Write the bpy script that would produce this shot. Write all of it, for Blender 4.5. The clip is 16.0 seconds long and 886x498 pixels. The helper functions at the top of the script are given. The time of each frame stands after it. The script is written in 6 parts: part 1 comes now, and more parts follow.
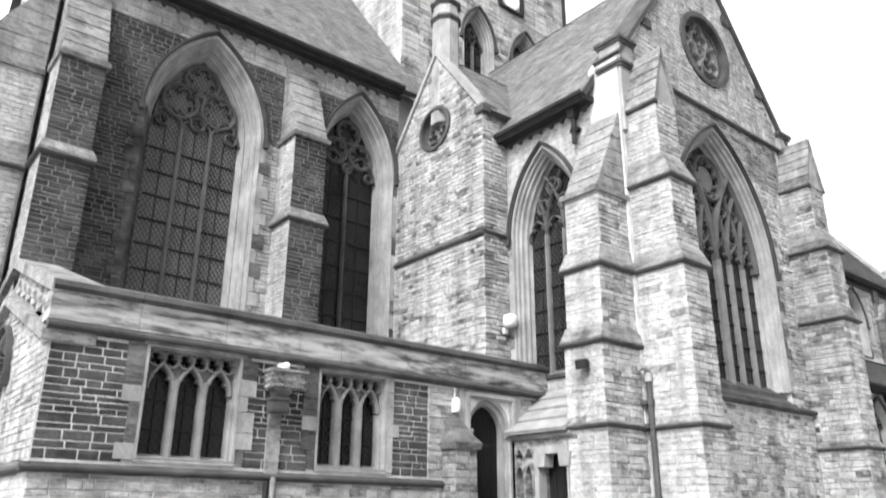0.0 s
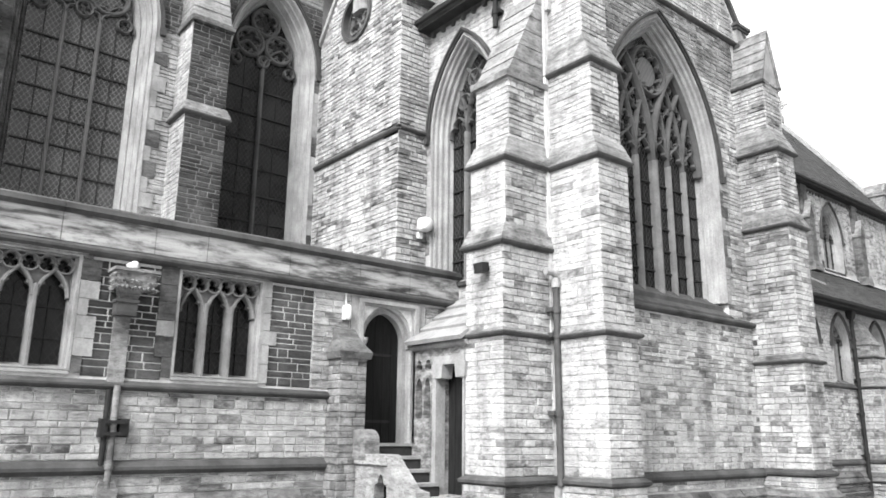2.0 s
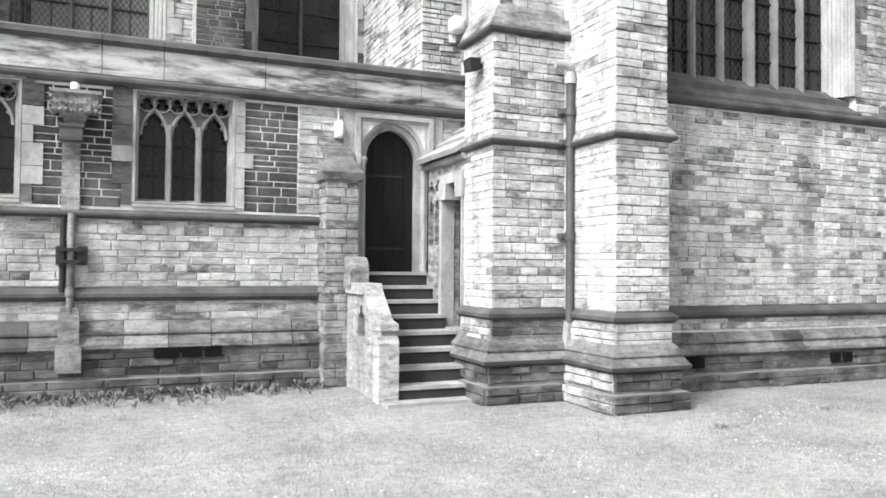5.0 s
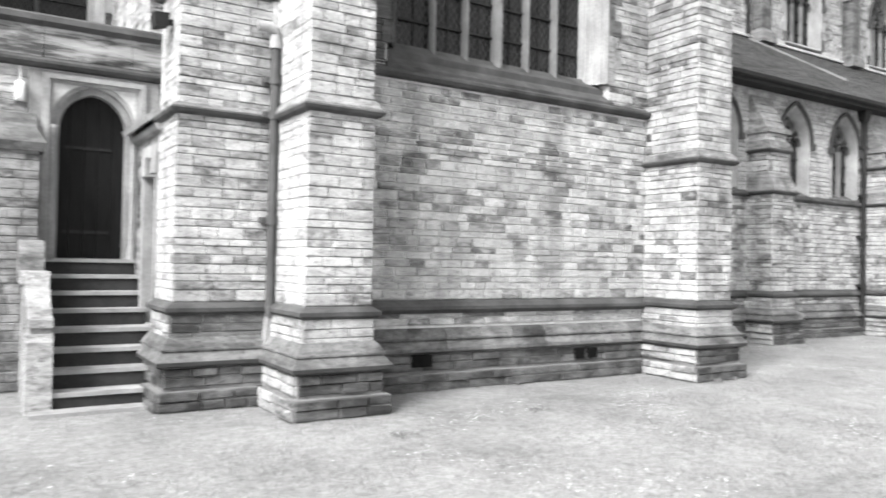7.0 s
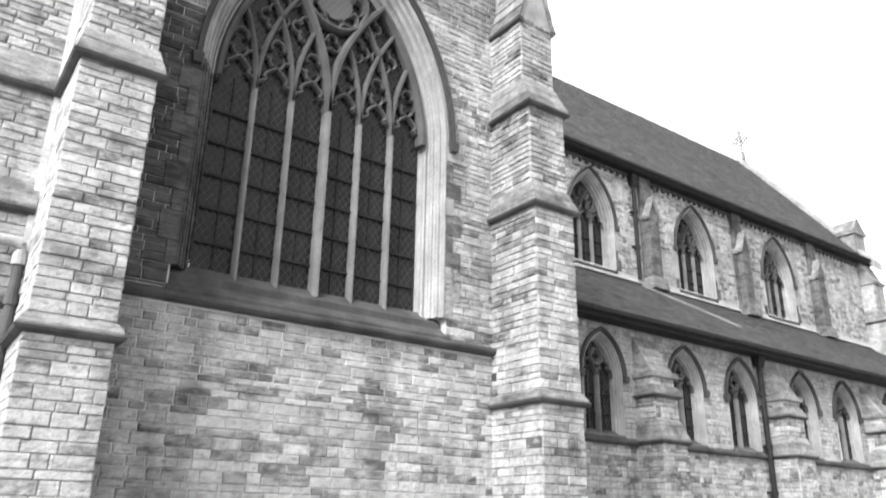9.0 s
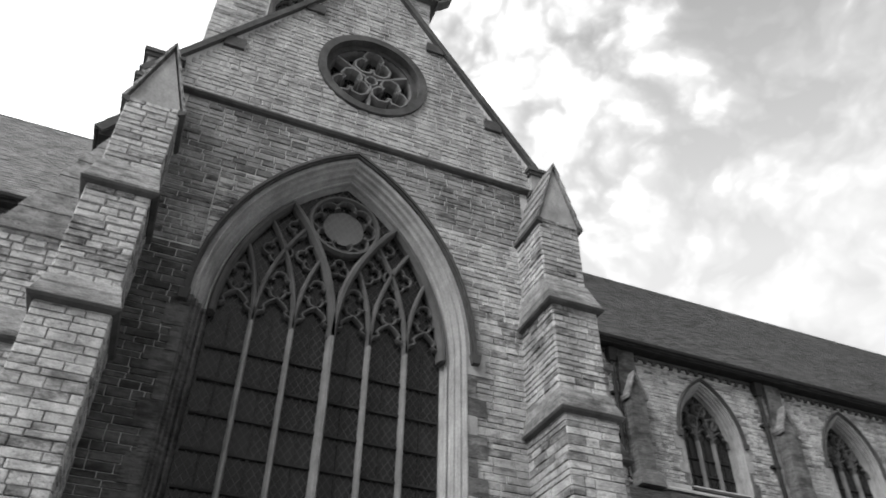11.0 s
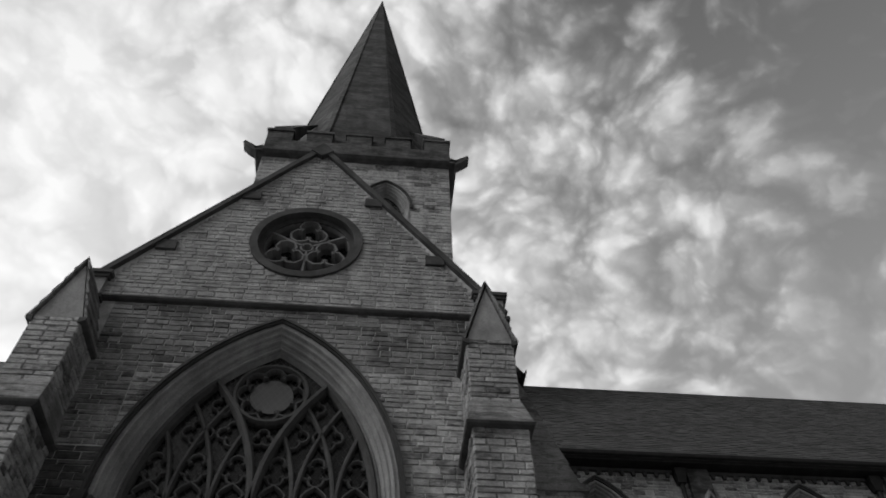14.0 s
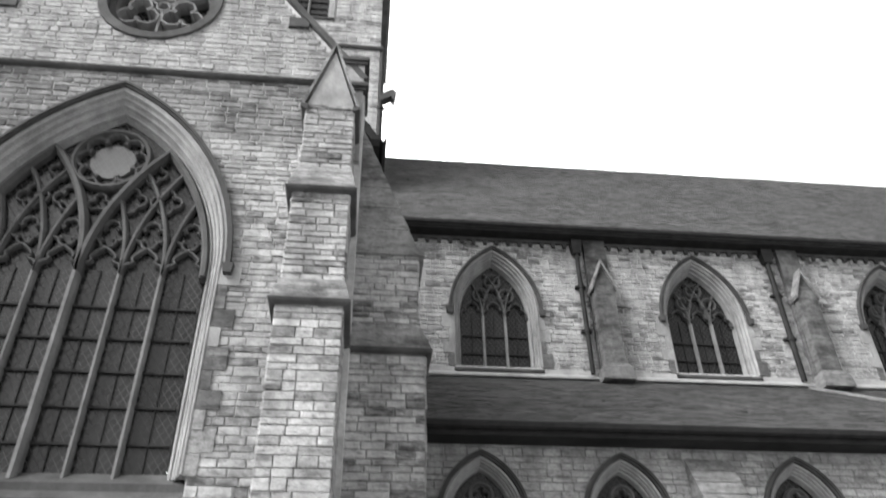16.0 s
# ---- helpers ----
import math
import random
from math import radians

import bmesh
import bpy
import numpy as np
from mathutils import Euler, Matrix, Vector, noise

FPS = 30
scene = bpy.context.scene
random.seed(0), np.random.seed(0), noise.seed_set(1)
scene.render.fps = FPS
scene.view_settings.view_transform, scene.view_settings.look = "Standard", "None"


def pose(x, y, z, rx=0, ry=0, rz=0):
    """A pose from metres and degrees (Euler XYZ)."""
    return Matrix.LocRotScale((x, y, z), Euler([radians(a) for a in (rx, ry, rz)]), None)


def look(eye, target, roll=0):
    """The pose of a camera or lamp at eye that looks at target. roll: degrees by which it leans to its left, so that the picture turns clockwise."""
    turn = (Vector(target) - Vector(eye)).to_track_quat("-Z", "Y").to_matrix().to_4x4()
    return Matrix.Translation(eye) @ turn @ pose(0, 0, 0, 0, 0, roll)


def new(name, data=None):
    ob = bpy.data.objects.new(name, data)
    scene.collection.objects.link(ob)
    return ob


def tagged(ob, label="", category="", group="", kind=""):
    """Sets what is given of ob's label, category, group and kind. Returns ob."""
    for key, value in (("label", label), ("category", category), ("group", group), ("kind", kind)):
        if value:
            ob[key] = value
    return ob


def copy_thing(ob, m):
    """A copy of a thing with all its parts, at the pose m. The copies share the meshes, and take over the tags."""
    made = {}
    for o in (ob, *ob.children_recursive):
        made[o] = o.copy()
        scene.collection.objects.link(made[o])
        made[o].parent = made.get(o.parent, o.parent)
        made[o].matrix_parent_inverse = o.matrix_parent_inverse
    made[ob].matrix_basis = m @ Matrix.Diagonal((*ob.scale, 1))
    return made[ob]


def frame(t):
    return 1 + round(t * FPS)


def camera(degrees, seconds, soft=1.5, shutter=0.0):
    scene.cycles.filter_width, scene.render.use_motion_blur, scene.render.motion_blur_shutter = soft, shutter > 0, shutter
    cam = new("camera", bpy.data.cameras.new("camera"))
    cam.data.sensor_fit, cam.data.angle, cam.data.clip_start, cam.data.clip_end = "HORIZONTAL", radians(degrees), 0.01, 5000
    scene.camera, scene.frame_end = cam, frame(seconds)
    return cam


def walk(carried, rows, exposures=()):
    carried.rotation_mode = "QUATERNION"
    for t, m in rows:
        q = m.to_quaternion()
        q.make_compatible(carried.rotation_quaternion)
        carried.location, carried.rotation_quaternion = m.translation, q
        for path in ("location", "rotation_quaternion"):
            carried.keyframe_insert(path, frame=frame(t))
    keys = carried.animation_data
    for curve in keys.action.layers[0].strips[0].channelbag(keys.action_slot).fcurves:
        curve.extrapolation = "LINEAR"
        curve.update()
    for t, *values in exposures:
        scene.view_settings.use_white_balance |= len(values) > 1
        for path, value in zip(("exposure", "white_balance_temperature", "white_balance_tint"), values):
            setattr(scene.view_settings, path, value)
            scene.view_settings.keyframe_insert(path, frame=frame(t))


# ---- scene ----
cam = camera(60.6, 16.0, 1.7, 0.3)
METRES, EYE, TILT, LEAN, TURN = 17.6, 1.65, 0.0, 0.0, -39.2
ROWS = [
    (0.0, 0.0, 0.0, 0.0, -0.11, 19.72, -0.32),
    (0.5, 0.0229, 0.02, 0.0017, -0.18, 14.13, -0.52),
    (1.0, 0.0487, 0.0435, 0.0026, -0.29, 13.66, -0.55),
    (1.5, 0.076, 0.0561, 0.0013, -0.22, 13.77, -0.59),
    (2.0, 0.0972, 0.0717, -0.0007, -0.11, 13.85, -0.6),
    (2.5, 0.1229, 0.0912, -0.0024, 7.99, 13.97, -0.31),
    (3.0, 0.1528, 0.1087, -0.0028, 14.46, 13.46, -0.23),
    (3.5, 0.1778, 0.1343, -0.0039, 14.75, 7.1, -0.38),
    (4.0, 0.2048, 0.1522, -0.0052, 14.74, 2.77, -0.53),
    (6.5, 0.3312, 0.2448, -0.005, 17.98, 1.08, -0.81),
    (7.0, 0.3552, 0.265, -0.005, 6.88, 1.02, -1.18),
    (7.5, 0.3791, 0.286, -0.005, 3.78, 1.15, -1.19),
    (8.0, 0.403, 0.3036, -0.001, 3.75, 5.07, -1.16),
    (8.5, 0.4246, 0.3262, -0.0013, 3.64, 12.16, -1.08),
    (9.0, 0.4471, 0.3431, -0.0032, 3.41, 20.03, -0.89),
    (9.5, 0.4703, 0.3631, -0.0039, 3.28, 28.03, -0.61),
    (10.0, 0.4935, 0.3836, -0.003, 4.7, 35.18, -0.27),
    (12.5, 0.6169, 0.4757, -0.0023, 34.31, 41.78, 0.62),
    (13.0, 0.6433, 0.4947, -0.0016, 34.23, 46.38, 0.87),
    (13.5, 0.6654, 0.5146, -0.0029, 34.05, 48.91, 0.96),
    (14.0, 0.6888, 0.5329, -0.007, 33.75, 51.81, 1.08),
    (14.5, 0.7081, 0.5521, -0.0051, 33.49, 51.92, 1.17),
    (15.0, 0.7296, 0.5743, -0.0044, 33.34, 50.16, 1.28),
    (15.5, 0.7539, 0.5935, -0.0049, 33.19, 43.18, 1.14),
    (16.0, 0.7776, 0.6141, -0.0066, 33.12, 35.38, 0.9),
]

EXPOSURES = [(0.0, 0.04), (0.5, 0.22), (2.0, 0.2), (2.5, 0.1), (3.0, 0.28), (4.0, 0.42), (6.5, 0.36), (7.0, 0.42), (7.5, 0.36), (8.0, 0.2), (8.5, 0.28), (9.0, 0.36), (9.5, -0.3), (10.2, -1.05), (12.3, -0.05), (12.5, -0.18), (13.0, -1.5), (13.5, -1.75), (14.0, -2.15), (14.5, -2.05), (15.0, -1.7), (15.5, -1.15), (16.0, 0.08)]
walk(cam, [(t, pose(0, 0, EYE, TILT, LEAN, TURN) @ pose(METRES * x, METRES * y, METRES * z, 90 + pitch, roll, yaw)) for t, x, y, z, yaw, pitch, roll in ROWS], EXPOSURES)

# ---- sky and sun: bright, thinly clouded day, sun high over the chancel end ----
SUN_AZ, SUN_EL = -63.0, 42.0        # degrees from the -y axis towards -x, and height
sun_dir = Vector((math.sin(radians(SUN_AZ)) * math.cos(radians(SUN_EL)), -math.cos(radians(SUN_AZ)) * math.cos(radians(SUN_EL)), math.sin(radians(SUN_EL))))
world = bpy.data.worlds.new("sky")
scene.world = world
world.use_nodes = True


def sky_nodes():
    nt = world.node_tree
    N, L = nt.nodes, nt.links
    N.clear()
    out = N.new("ShaderNodeOutputWorld")
    bg = N.new("ShaderNodeBackground")
    sky = N.new("ShaderNodeTexSky")
    sky.sky_type, sky.sun_disc = "NISHITA", False
    sky.sun_elevation = radians(SUN_EL)
    sky.sun_rotation = math.atan2(sun_dir.x, sun_dir.y)
    grey = N.new("ShaderNodeRGBToBW")
    L.new(sky.outputs[0], grey.inputs[0])
    co = N.new("ShaderNodeTexCoord")
    mp = N.new("ShaderNodeMapping")
    mp.inputs["Scale"].default_value = (1.0, 1.0, 1.15)
    L.new(co.outputs["Generated"], mp.inputs[0])
    cloud = N.new("ShaderNodeTexNoise")
    for key, v in (("Scale", 5.0), ("Detail", 7), ("Roughness", 0.5), ("Distortion", 0.0)):
        cloud.inputs[key].default_value = v
    L.new(mp.outputs[0], cloud.inputs["Vector"])
    sep = N.new("ShaderNodeSeparateXYZ")
    L.new(co.outputs["Generated"], sep.inputs[0])
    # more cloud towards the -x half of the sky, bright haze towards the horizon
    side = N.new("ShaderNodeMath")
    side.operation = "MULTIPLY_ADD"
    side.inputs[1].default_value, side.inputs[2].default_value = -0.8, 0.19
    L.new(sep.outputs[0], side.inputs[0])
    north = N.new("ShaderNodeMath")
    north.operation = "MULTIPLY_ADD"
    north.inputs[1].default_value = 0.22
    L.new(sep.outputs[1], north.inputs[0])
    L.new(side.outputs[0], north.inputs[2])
    tuft = N.new("ShaderNodeTexVoronoi")
    tuft.feature, tuft.normalize = "SMOOTH_F1", False
    for key, v in (("Scale", 15.0), ("Detail", 2.5), ("Roughness", 0.55), ("Smoothness", 0.6)):
        tuft.inputs[key].default_value = v
    bend = N.new("ShaderNodeMix")
    bend.data_type, bend.blend_type = "RGBA", "LINEAR_LIGHT"
    bend.inputs[0].default_value = 0.1
    L.new(mp.outputs[0], bend.inputs[6])
    L.new(cloud.outputs["Color"], bend.inputs[7])
    L.new(bend.outputs[2], tuft.inputs["Vector"])
    puff = N.new("ShaderNodeMath")
    puff.operation = "MULTIPLY_ADD"
    puff.inputs[1].default_value, puff.inputs[2].default_value = -0.8, 0.9
    L.new(tuft.outputs["Distance"], puff.inputs[0])
    both = N.new("ShaderNodeMix")
    both.inputs[0].default_value = 0.45
    L.new(cloud.outputs[0], both.inputs[2])
    L.new(puff.outputs[0], both.inputs[3])
    add = N.new("ShaderNodeMath")
    L.new(both.outputs[0], add.inputs[0])
    L.new(north.outputs[0], add.inputs[1])
    ramp = N.new("ShaderNodeValToRGB")
    ramp.color_ramp.elements[0].position, ramp.color_ramp.elements[1].position = 0.2, 0.86
    ramp.color_ramp.interpolation = "EASE"
    L.new(add.outputs[0], ramp.inputs[0])
    haze = N.new("ShaderNodeValToRGB")
    el = haze.color_ramp.elements
    el[0].position, el[0].color = 0.0, (0.20, 0.20, 0.20, 1)
    el[1].position, el[1].color = 0.95, (0.13, 0.13, 0.13, 1)
    mid = el.new(0.58)
    mid.color = (0.38, 0.38, 0.38, 1)
    L.new(sep.outputs[2], haze.inputs[0])
    most = N.new("ShaderNodeMix")
    most.data_type, most.blend_type = "RGBA", "SCREEN"
    most.inputs[0].default_value = 1.0
    L.new(ramp.outputs[0], most.inputs[6])
    L.new(haze.outputs[0], most.inputs[7])
    mix = N.new("ShaderNodeMix")
    mix.data_type = "RGBA"
    L.new(most.outputs[2], mix.inputs[0])
    L.new(grey.outputs[0], mix.inputs[6])
    # the cloud's own billows
    billow = N.new("ShaderNodeMapRange")
    for i, v in enumerate((0.24, 0.48, 19.0, 26.0)):
        billow.inputs[i + 1].default_value = v
    L.new(both.outputs[0], billow.inputs[0])
    L.new(billow.outputs[0], mix.inputs[7])
    # added gradient: brighter cloud beyond the church, unseen near sky dimmed to deepen shade
    side_gain = N.new("ShaderNodeMapRange")
    side_gain.interpolation_type = "SMOOTHSTEP"
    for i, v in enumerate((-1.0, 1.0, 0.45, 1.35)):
        side_gain.inputs[i + 1].default_value = v
    L.new(sep.outputs[1], side_gain.inputs[0])
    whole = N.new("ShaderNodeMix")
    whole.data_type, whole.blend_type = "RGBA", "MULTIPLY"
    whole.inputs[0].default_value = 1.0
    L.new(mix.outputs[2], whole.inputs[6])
    L.new(side_gain.outputs[0], whole.inputs[7])
    # the thin cloud glows round the sun
    near = N.new("ShaderNodeVectorMath")
    near.operation = "DOT_PRODUCT"
    near.inputs[1].default_value = sun_dir
    L.new(co.outputs["Generated"], near.inputs[0])
    floor_ = N.new("ShaderNodeMath")
    floor_.operation = "MAXIMUM"
    floor_.inputs[1].default_value = 0.0
    L.new(near.outputs["Value"], floor_.inputs[0])
    glow = N.new("ShaderNodeMath")
    glow.operation = "POWER"
    glow.inputs[1].default_value = 9.0
    L.new(floor_.outputs[0], glow.inputs[0])
    size = N.new("ShaderNodeMath")
    size.operation = "MULTIPLY"
    size.inputs[1].default_value = 14.0
    L.new(glow.outputs[0], size.inputs[0])
    lit = N.new("ShaderNodeMix")
    lit.data_type, lit.blend_type = "RGBA", "ADD"
    lit.inputs[0].default_value = 1.0
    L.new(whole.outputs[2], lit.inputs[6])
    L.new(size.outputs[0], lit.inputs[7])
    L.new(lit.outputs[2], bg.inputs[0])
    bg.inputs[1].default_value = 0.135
    L.new(bg.outputs[0], out.inputs[0])


sky_nodes()
sun = new("sun", bpy.data.lights.new("sun", "SUN"))
sun.data.energy, sun.data.angle, sun.data.color = 5.0, radians(24.0), (1, 1, 1)
sun.matrix_world = look(sun_dir * 90, (0, 0, 0))


# ---- materials ----
def grey(v):
    return (v, v, v, 1)


def material(name, rough=0.9, metal=0.0):
    m = bpy.data.materials.new(name)
    m.use_nodes = True
    b = m.node_tree.nodes["Principled BSDF"]
    b.inputs["Roughness"].default_value, b.inputs["Metallic"].default_value = rough, metal
    return m, m.node_tree.nodes, m.node_tree.links, b


def noise_at(N, L, scale, detail=6, rough=0.6, stretch=(1, 1, 1)):
    geo = N.new("ShaderNodeNewGeometry")
    mp = N.new("ShaderNodeMapping")
    mp.inputs["Scale"].default_value = stretch
    L.new(geo.outputs["Position"], mp.inputs[0])
    n = N.new("ShaderNodeTexNoise")
    n.inputs["Scale"].default_value, n.inputs["Detail"].default_value, n.inputs["Roughness"].default_value = scale, detail, rough
    L.new(mp.outputs[0], n.inputs["Vector"])
    return n.outputs[0]


def ramp_of(N, L, src, stops, flat=False):
    r = N.new("ShaderNodeValToRGB")
    if flat:
        r.color_ramp.interpolation = "CONSTANT"
    el = r.color_ramp.elements
    while len(el) < len(stops):
        el.new(0.5)
    for e, (p, v) in zip(el, stops):
        e.position, e.color = p, grey(v)
    L.new(src, r.inputs[0])
    return r.outputs[0]


def times(N, L, a, b, fac=1.0):
    m = N.new("ShaderNodeMix")
    m.data_type, m.blend_type = "RGBA", "MULTIPLY"
    m.inputs[0].default_value = fac
    L.new(a, m.inputs[6])
    L.new(b, m.inputs[7])
    return m.outputs[2]


def bumped(N, L, b, scale, strength, dist=0.01, detail=8):
    bp = N.new("ShaderNodeBump")
    bp.inputs["Strength"].default_value, bp.inputs["Distance"].default_value = strength, dist
    L.new(noise_at(N, L, scale, detail, 0.65), bp.inputs["Height"])
    L.new(bp.outputs[0], b.inputs["Normal"])


def stone_material(name, base, dark, soot, soot_scale=0.9, low=0.3, streaks=0.7):
    """Coursed sandstone: each block its own tone, a share of them blackened, soot in patches."""
    m, N, L, b = material(name, 0.92)
    info, geo = N.new("ShaderNodeObjectInfo"), N.new("ShaderNodeNewGeometry")
    mul = N.new("ShaderNodeMath")
    mul.operation = "MULTIPLY_ADD"
    mul.inputs[1].default_value = 7.31
    L.new(geo.outputs["Random Per Island"], mul.inputs[0])
    L.new(info.outputs["Random"], mul.inputs[2])
    fr = N.new("ShaderNodeMath")
    fr.operation = "FRACT"
    L.new(mul.outputs[0], fr.inputs[0])
    tone = ramp_of(N, L, fr.outputs[0], [(0.0, base * low), (dark * 0.6, base * (low + 0.2)), (dark, base * 0.85), (dark + 0.04, base), (1.0, base * 1.1)])
    plain = N.new("ShaderNodeMix")
    plain.data_type = "RGBA"
    plain.inputs[6].default_value = grey(base)
    L.new(tone, plain.inputs[7])
    where = ramp_of(N, L, noise_at(N, L, 1.3, 5, 0.6, (0.6, 0.6, 2.2)), [(0.40, 0.2), (0.53, 1.0)])
    worn = ramp_of(N, L, noise_at(N, L, 9.0, 5, 0.65, (0.7, 0.7, 1.5)), [(0.36, 0.2), (0.58, 1.0)])
    L.new(times(N, L, where, worn), plain.inputs[0])
    tone = plain.outputs[2]
    patch = ramp_of(N, L, noise_at(N, L, soot_scale, 8, 0.62, (1, 1, 1.6)), [(0.14 + 0.3 * soot, 0.36), (0.28 + 0.3 * soot, 0.95), (0.8, 1.1)])
    fine = ramp_of(N, L, noise_at(N, L, 5.0, 10, 0.75, (1, 1, 1.7)), [(0.3, 0.65), (0.7, 1.28)])
    runs = ramp_of(N, L, noise_at(N, L, 2.4, 6, 0.6, (1, 1, 0.16)), [(0.36, 0.66), (0.58, 1.05)])
    spots = ramp_of(N, L, noise_at(N, L, 19.0, 6, 0.7, (0.6, 0.6, 1.5)), [(0.34, 0.5), (0.46, 1.0), (0.75, 1.14)])
    grain = ramp_of(N, L, noise_at(N, L, 70.0, 4, 0.6), [(0.3, 0.75), (0.7, 1.2)])
    bed = ramp_of(N, L, noise_at(N, L, 3.2, 9, 0.7, (0.75, 0.75, 4.5)), [(0.34 + 0.05 * soot, 0.42), (0.45 + 0.05 * soot, 0.92), (0.62, 1.12)])
    tone = times(N, L, tone, bed, streaks)
    col = times(N, L, times(N, L, times(N, L, times(N, L, times(N, L, tone, runs), patch), fine), spots), grain)
    L.new(col, b.inputs["Base Color"])
    bumped(N, L, b, 22.0, 0.75, 0.02)
    return m


def plain_material(name, v, rough=0.85, spread=0.25, scale=3.0, bump=0.35, metal=0.0, bscale=40.0, stretch=(1, 1, 1)):
    m, N, L, b = material(name, rough, metal)
    a = ramp_of(N, L, noise_at(N, L, scale, 8, 0.65, stretch), [(0.3, v * (1 - spread)), (0.7, v * (1 + spread))])
    g = ramp_of(N, L, noise_at(N, L, scale * 14, 5, 0.6), [(0.3, 1 - min(spread * 0.5, 0.15)), (0.7, 1 + min(spread * 0.5, 0.15))])
    L.new(times(N, L, a, g), b.inputs["Base Color"])
    if bump:
        bumped(N, L, b, bscale, bump)
    return m


STONE = stone_material("coursed_sandstone", 0.46, 0.46, 0.40, low=0.18, streaks=0.45)
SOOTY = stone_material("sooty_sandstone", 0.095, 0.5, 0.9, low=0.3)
GABLE = stone_material("pale_gable_sandstone", 0.40, 0.18, 0.35, low=0.5, streaks=0.7)
SOOT_SHADE = stone_material("soot_and_shade_sandstone", 0.12, 0.5, 0.75, low=0.3, streaks=1.0)
STAINED = stone_material("lightly_stained_sandstone", 0.29, 0.55, 0.55, low=0.22, streaks=0.6)
# paler copy of the sandstone, with sunlight put into its colour
SUNLIT = stone_material("sunlit_pale_sandstone", 0.43, 0.09, 0.10, low=0.25)
FLECKED = stone_material("black_flecked_sandstone", 0.45, 0.42, 0.16, low=0.13)
WEATHER = stone_material("weathering_slab_stone", 0.28, 0.35, 0.6, 1.4, low=0.5)
SLAB = stone_material("plinth_slab_stone", 0.185, 0.35, 0.6, 1.4, low=0.5)
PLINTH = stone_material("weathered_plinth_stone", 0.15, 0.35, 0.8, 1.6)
MORTAR = plain_material("lime_mortar", 0.19, 0.95, 0.35, 2.0, 0.5)
DRESSED = plain_material("dressed_stone", 0.29, 0.88, 0.42, 2.6, 0.4, stretch=(1, 1, 0.6))
BALUSTER = stone_material("balustrade_stone", 0.36, 0.2, 0.4)


def parapet_material():
    """Long stones streaked along their bed with soot."""
    m, N, L, b = material("streaked_parapet_stone", 0.9)
    streak = ramp_of(N, L, noise_at(N, L, 1.5, 9, 0.62, (0.7, 0.7, 6)), [(0.36, 0.06), (0.46, 0.27), (0.6, 0.42)])
    blot = ramp_of(N, L, noise_at(N, L, 4.0, 8, 0.7, (0.6, 0.6, 2)), [(0.36, 0.35), (0.5, 1.0), (0.7, 1.15)])
    L.new(times(N, L, streak, blot), b.inputs["Base Color"])
    bumped(N, L, b, 30.0, 0.6, 0.02)
    return m


PARAPET = parapet_material()
STRING = plain_material("weathered_moulding_stone", 0.06, 0.9, 0.6, 2.2, 0.5)
TRACERY = plain_material("tracery_stone", 0.075, 0.85, 0.35, 2.5, 0.3)
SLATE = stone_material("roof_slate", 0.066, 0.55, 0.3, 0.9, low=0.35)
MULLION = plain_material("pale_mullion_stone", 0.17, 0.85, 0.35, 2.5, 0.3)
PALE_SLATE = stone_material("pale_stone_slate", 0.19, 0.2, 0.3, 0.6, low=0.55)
PALE_MORTAR = plain_material("pale_repointed_mortar", 0.52, 0.95, 0.4, 2.0, 0.5)
LEAD = plain_material("lead_flashing", 0.36, 0.6, 0.3, 3.0, 0.1)
IRON = plain_material("painted_iron", 0.022, 0.7, 0.4, 5.0, 0.2)
IRON.node_tree.nodes["Principled BSDF"].inputs["Specular IOR Level"].default_value = 0.2
HOOD = plain_material("hood_mould_stone", 0.05, 0.88, 0.5, 2.4, 0.5)
PIPE = plain_material("grey_painted_downpipe", 0.06, 0.6, 0.4, 4.0, 0.2)
WOOD = plain_material("dark_oak", 0.012, 0.6, 0.4, 5.0, 0.3, stretch=(6, 6, 0.5))
WOOD.node_tree.nodes["Principled BSDF"].inputs["Specular IOR Level"].default_value = 0.12
WHITE = plain_material("white_plastic", 0.8, 0.4, 0.05, 4.0, 0.0)
STEP = plain_material("dark_step_stone", 0.035, 0.9, 0.4, 2.5, 0.4)
STEP.node_tree.nodes["Principled BSDF"].inputs["Specular IOR Level"].default_value = 0.15
TREAD = plain_material("worn_step_tread", 0.28, 0.85, 0.3, 3.0, 0.3)
WORN = plain_material("worn_door_oak", 0.016, 0.7, 0.6, 3.0, 0.3, stretch=(6, 6, 0.6))
WORN.node_tree.nodes["Principled BSDF"].inputs["Specular IOR Level"].default_value = 0.1
DARK = plain_material("unlit_interior", 0.008, 0.95, 0.2, 2.0, 0.0)
DARK.node_tree.nodes["Principled BSDF"].inputs["Specular IOR Level"].default_value = 0.05


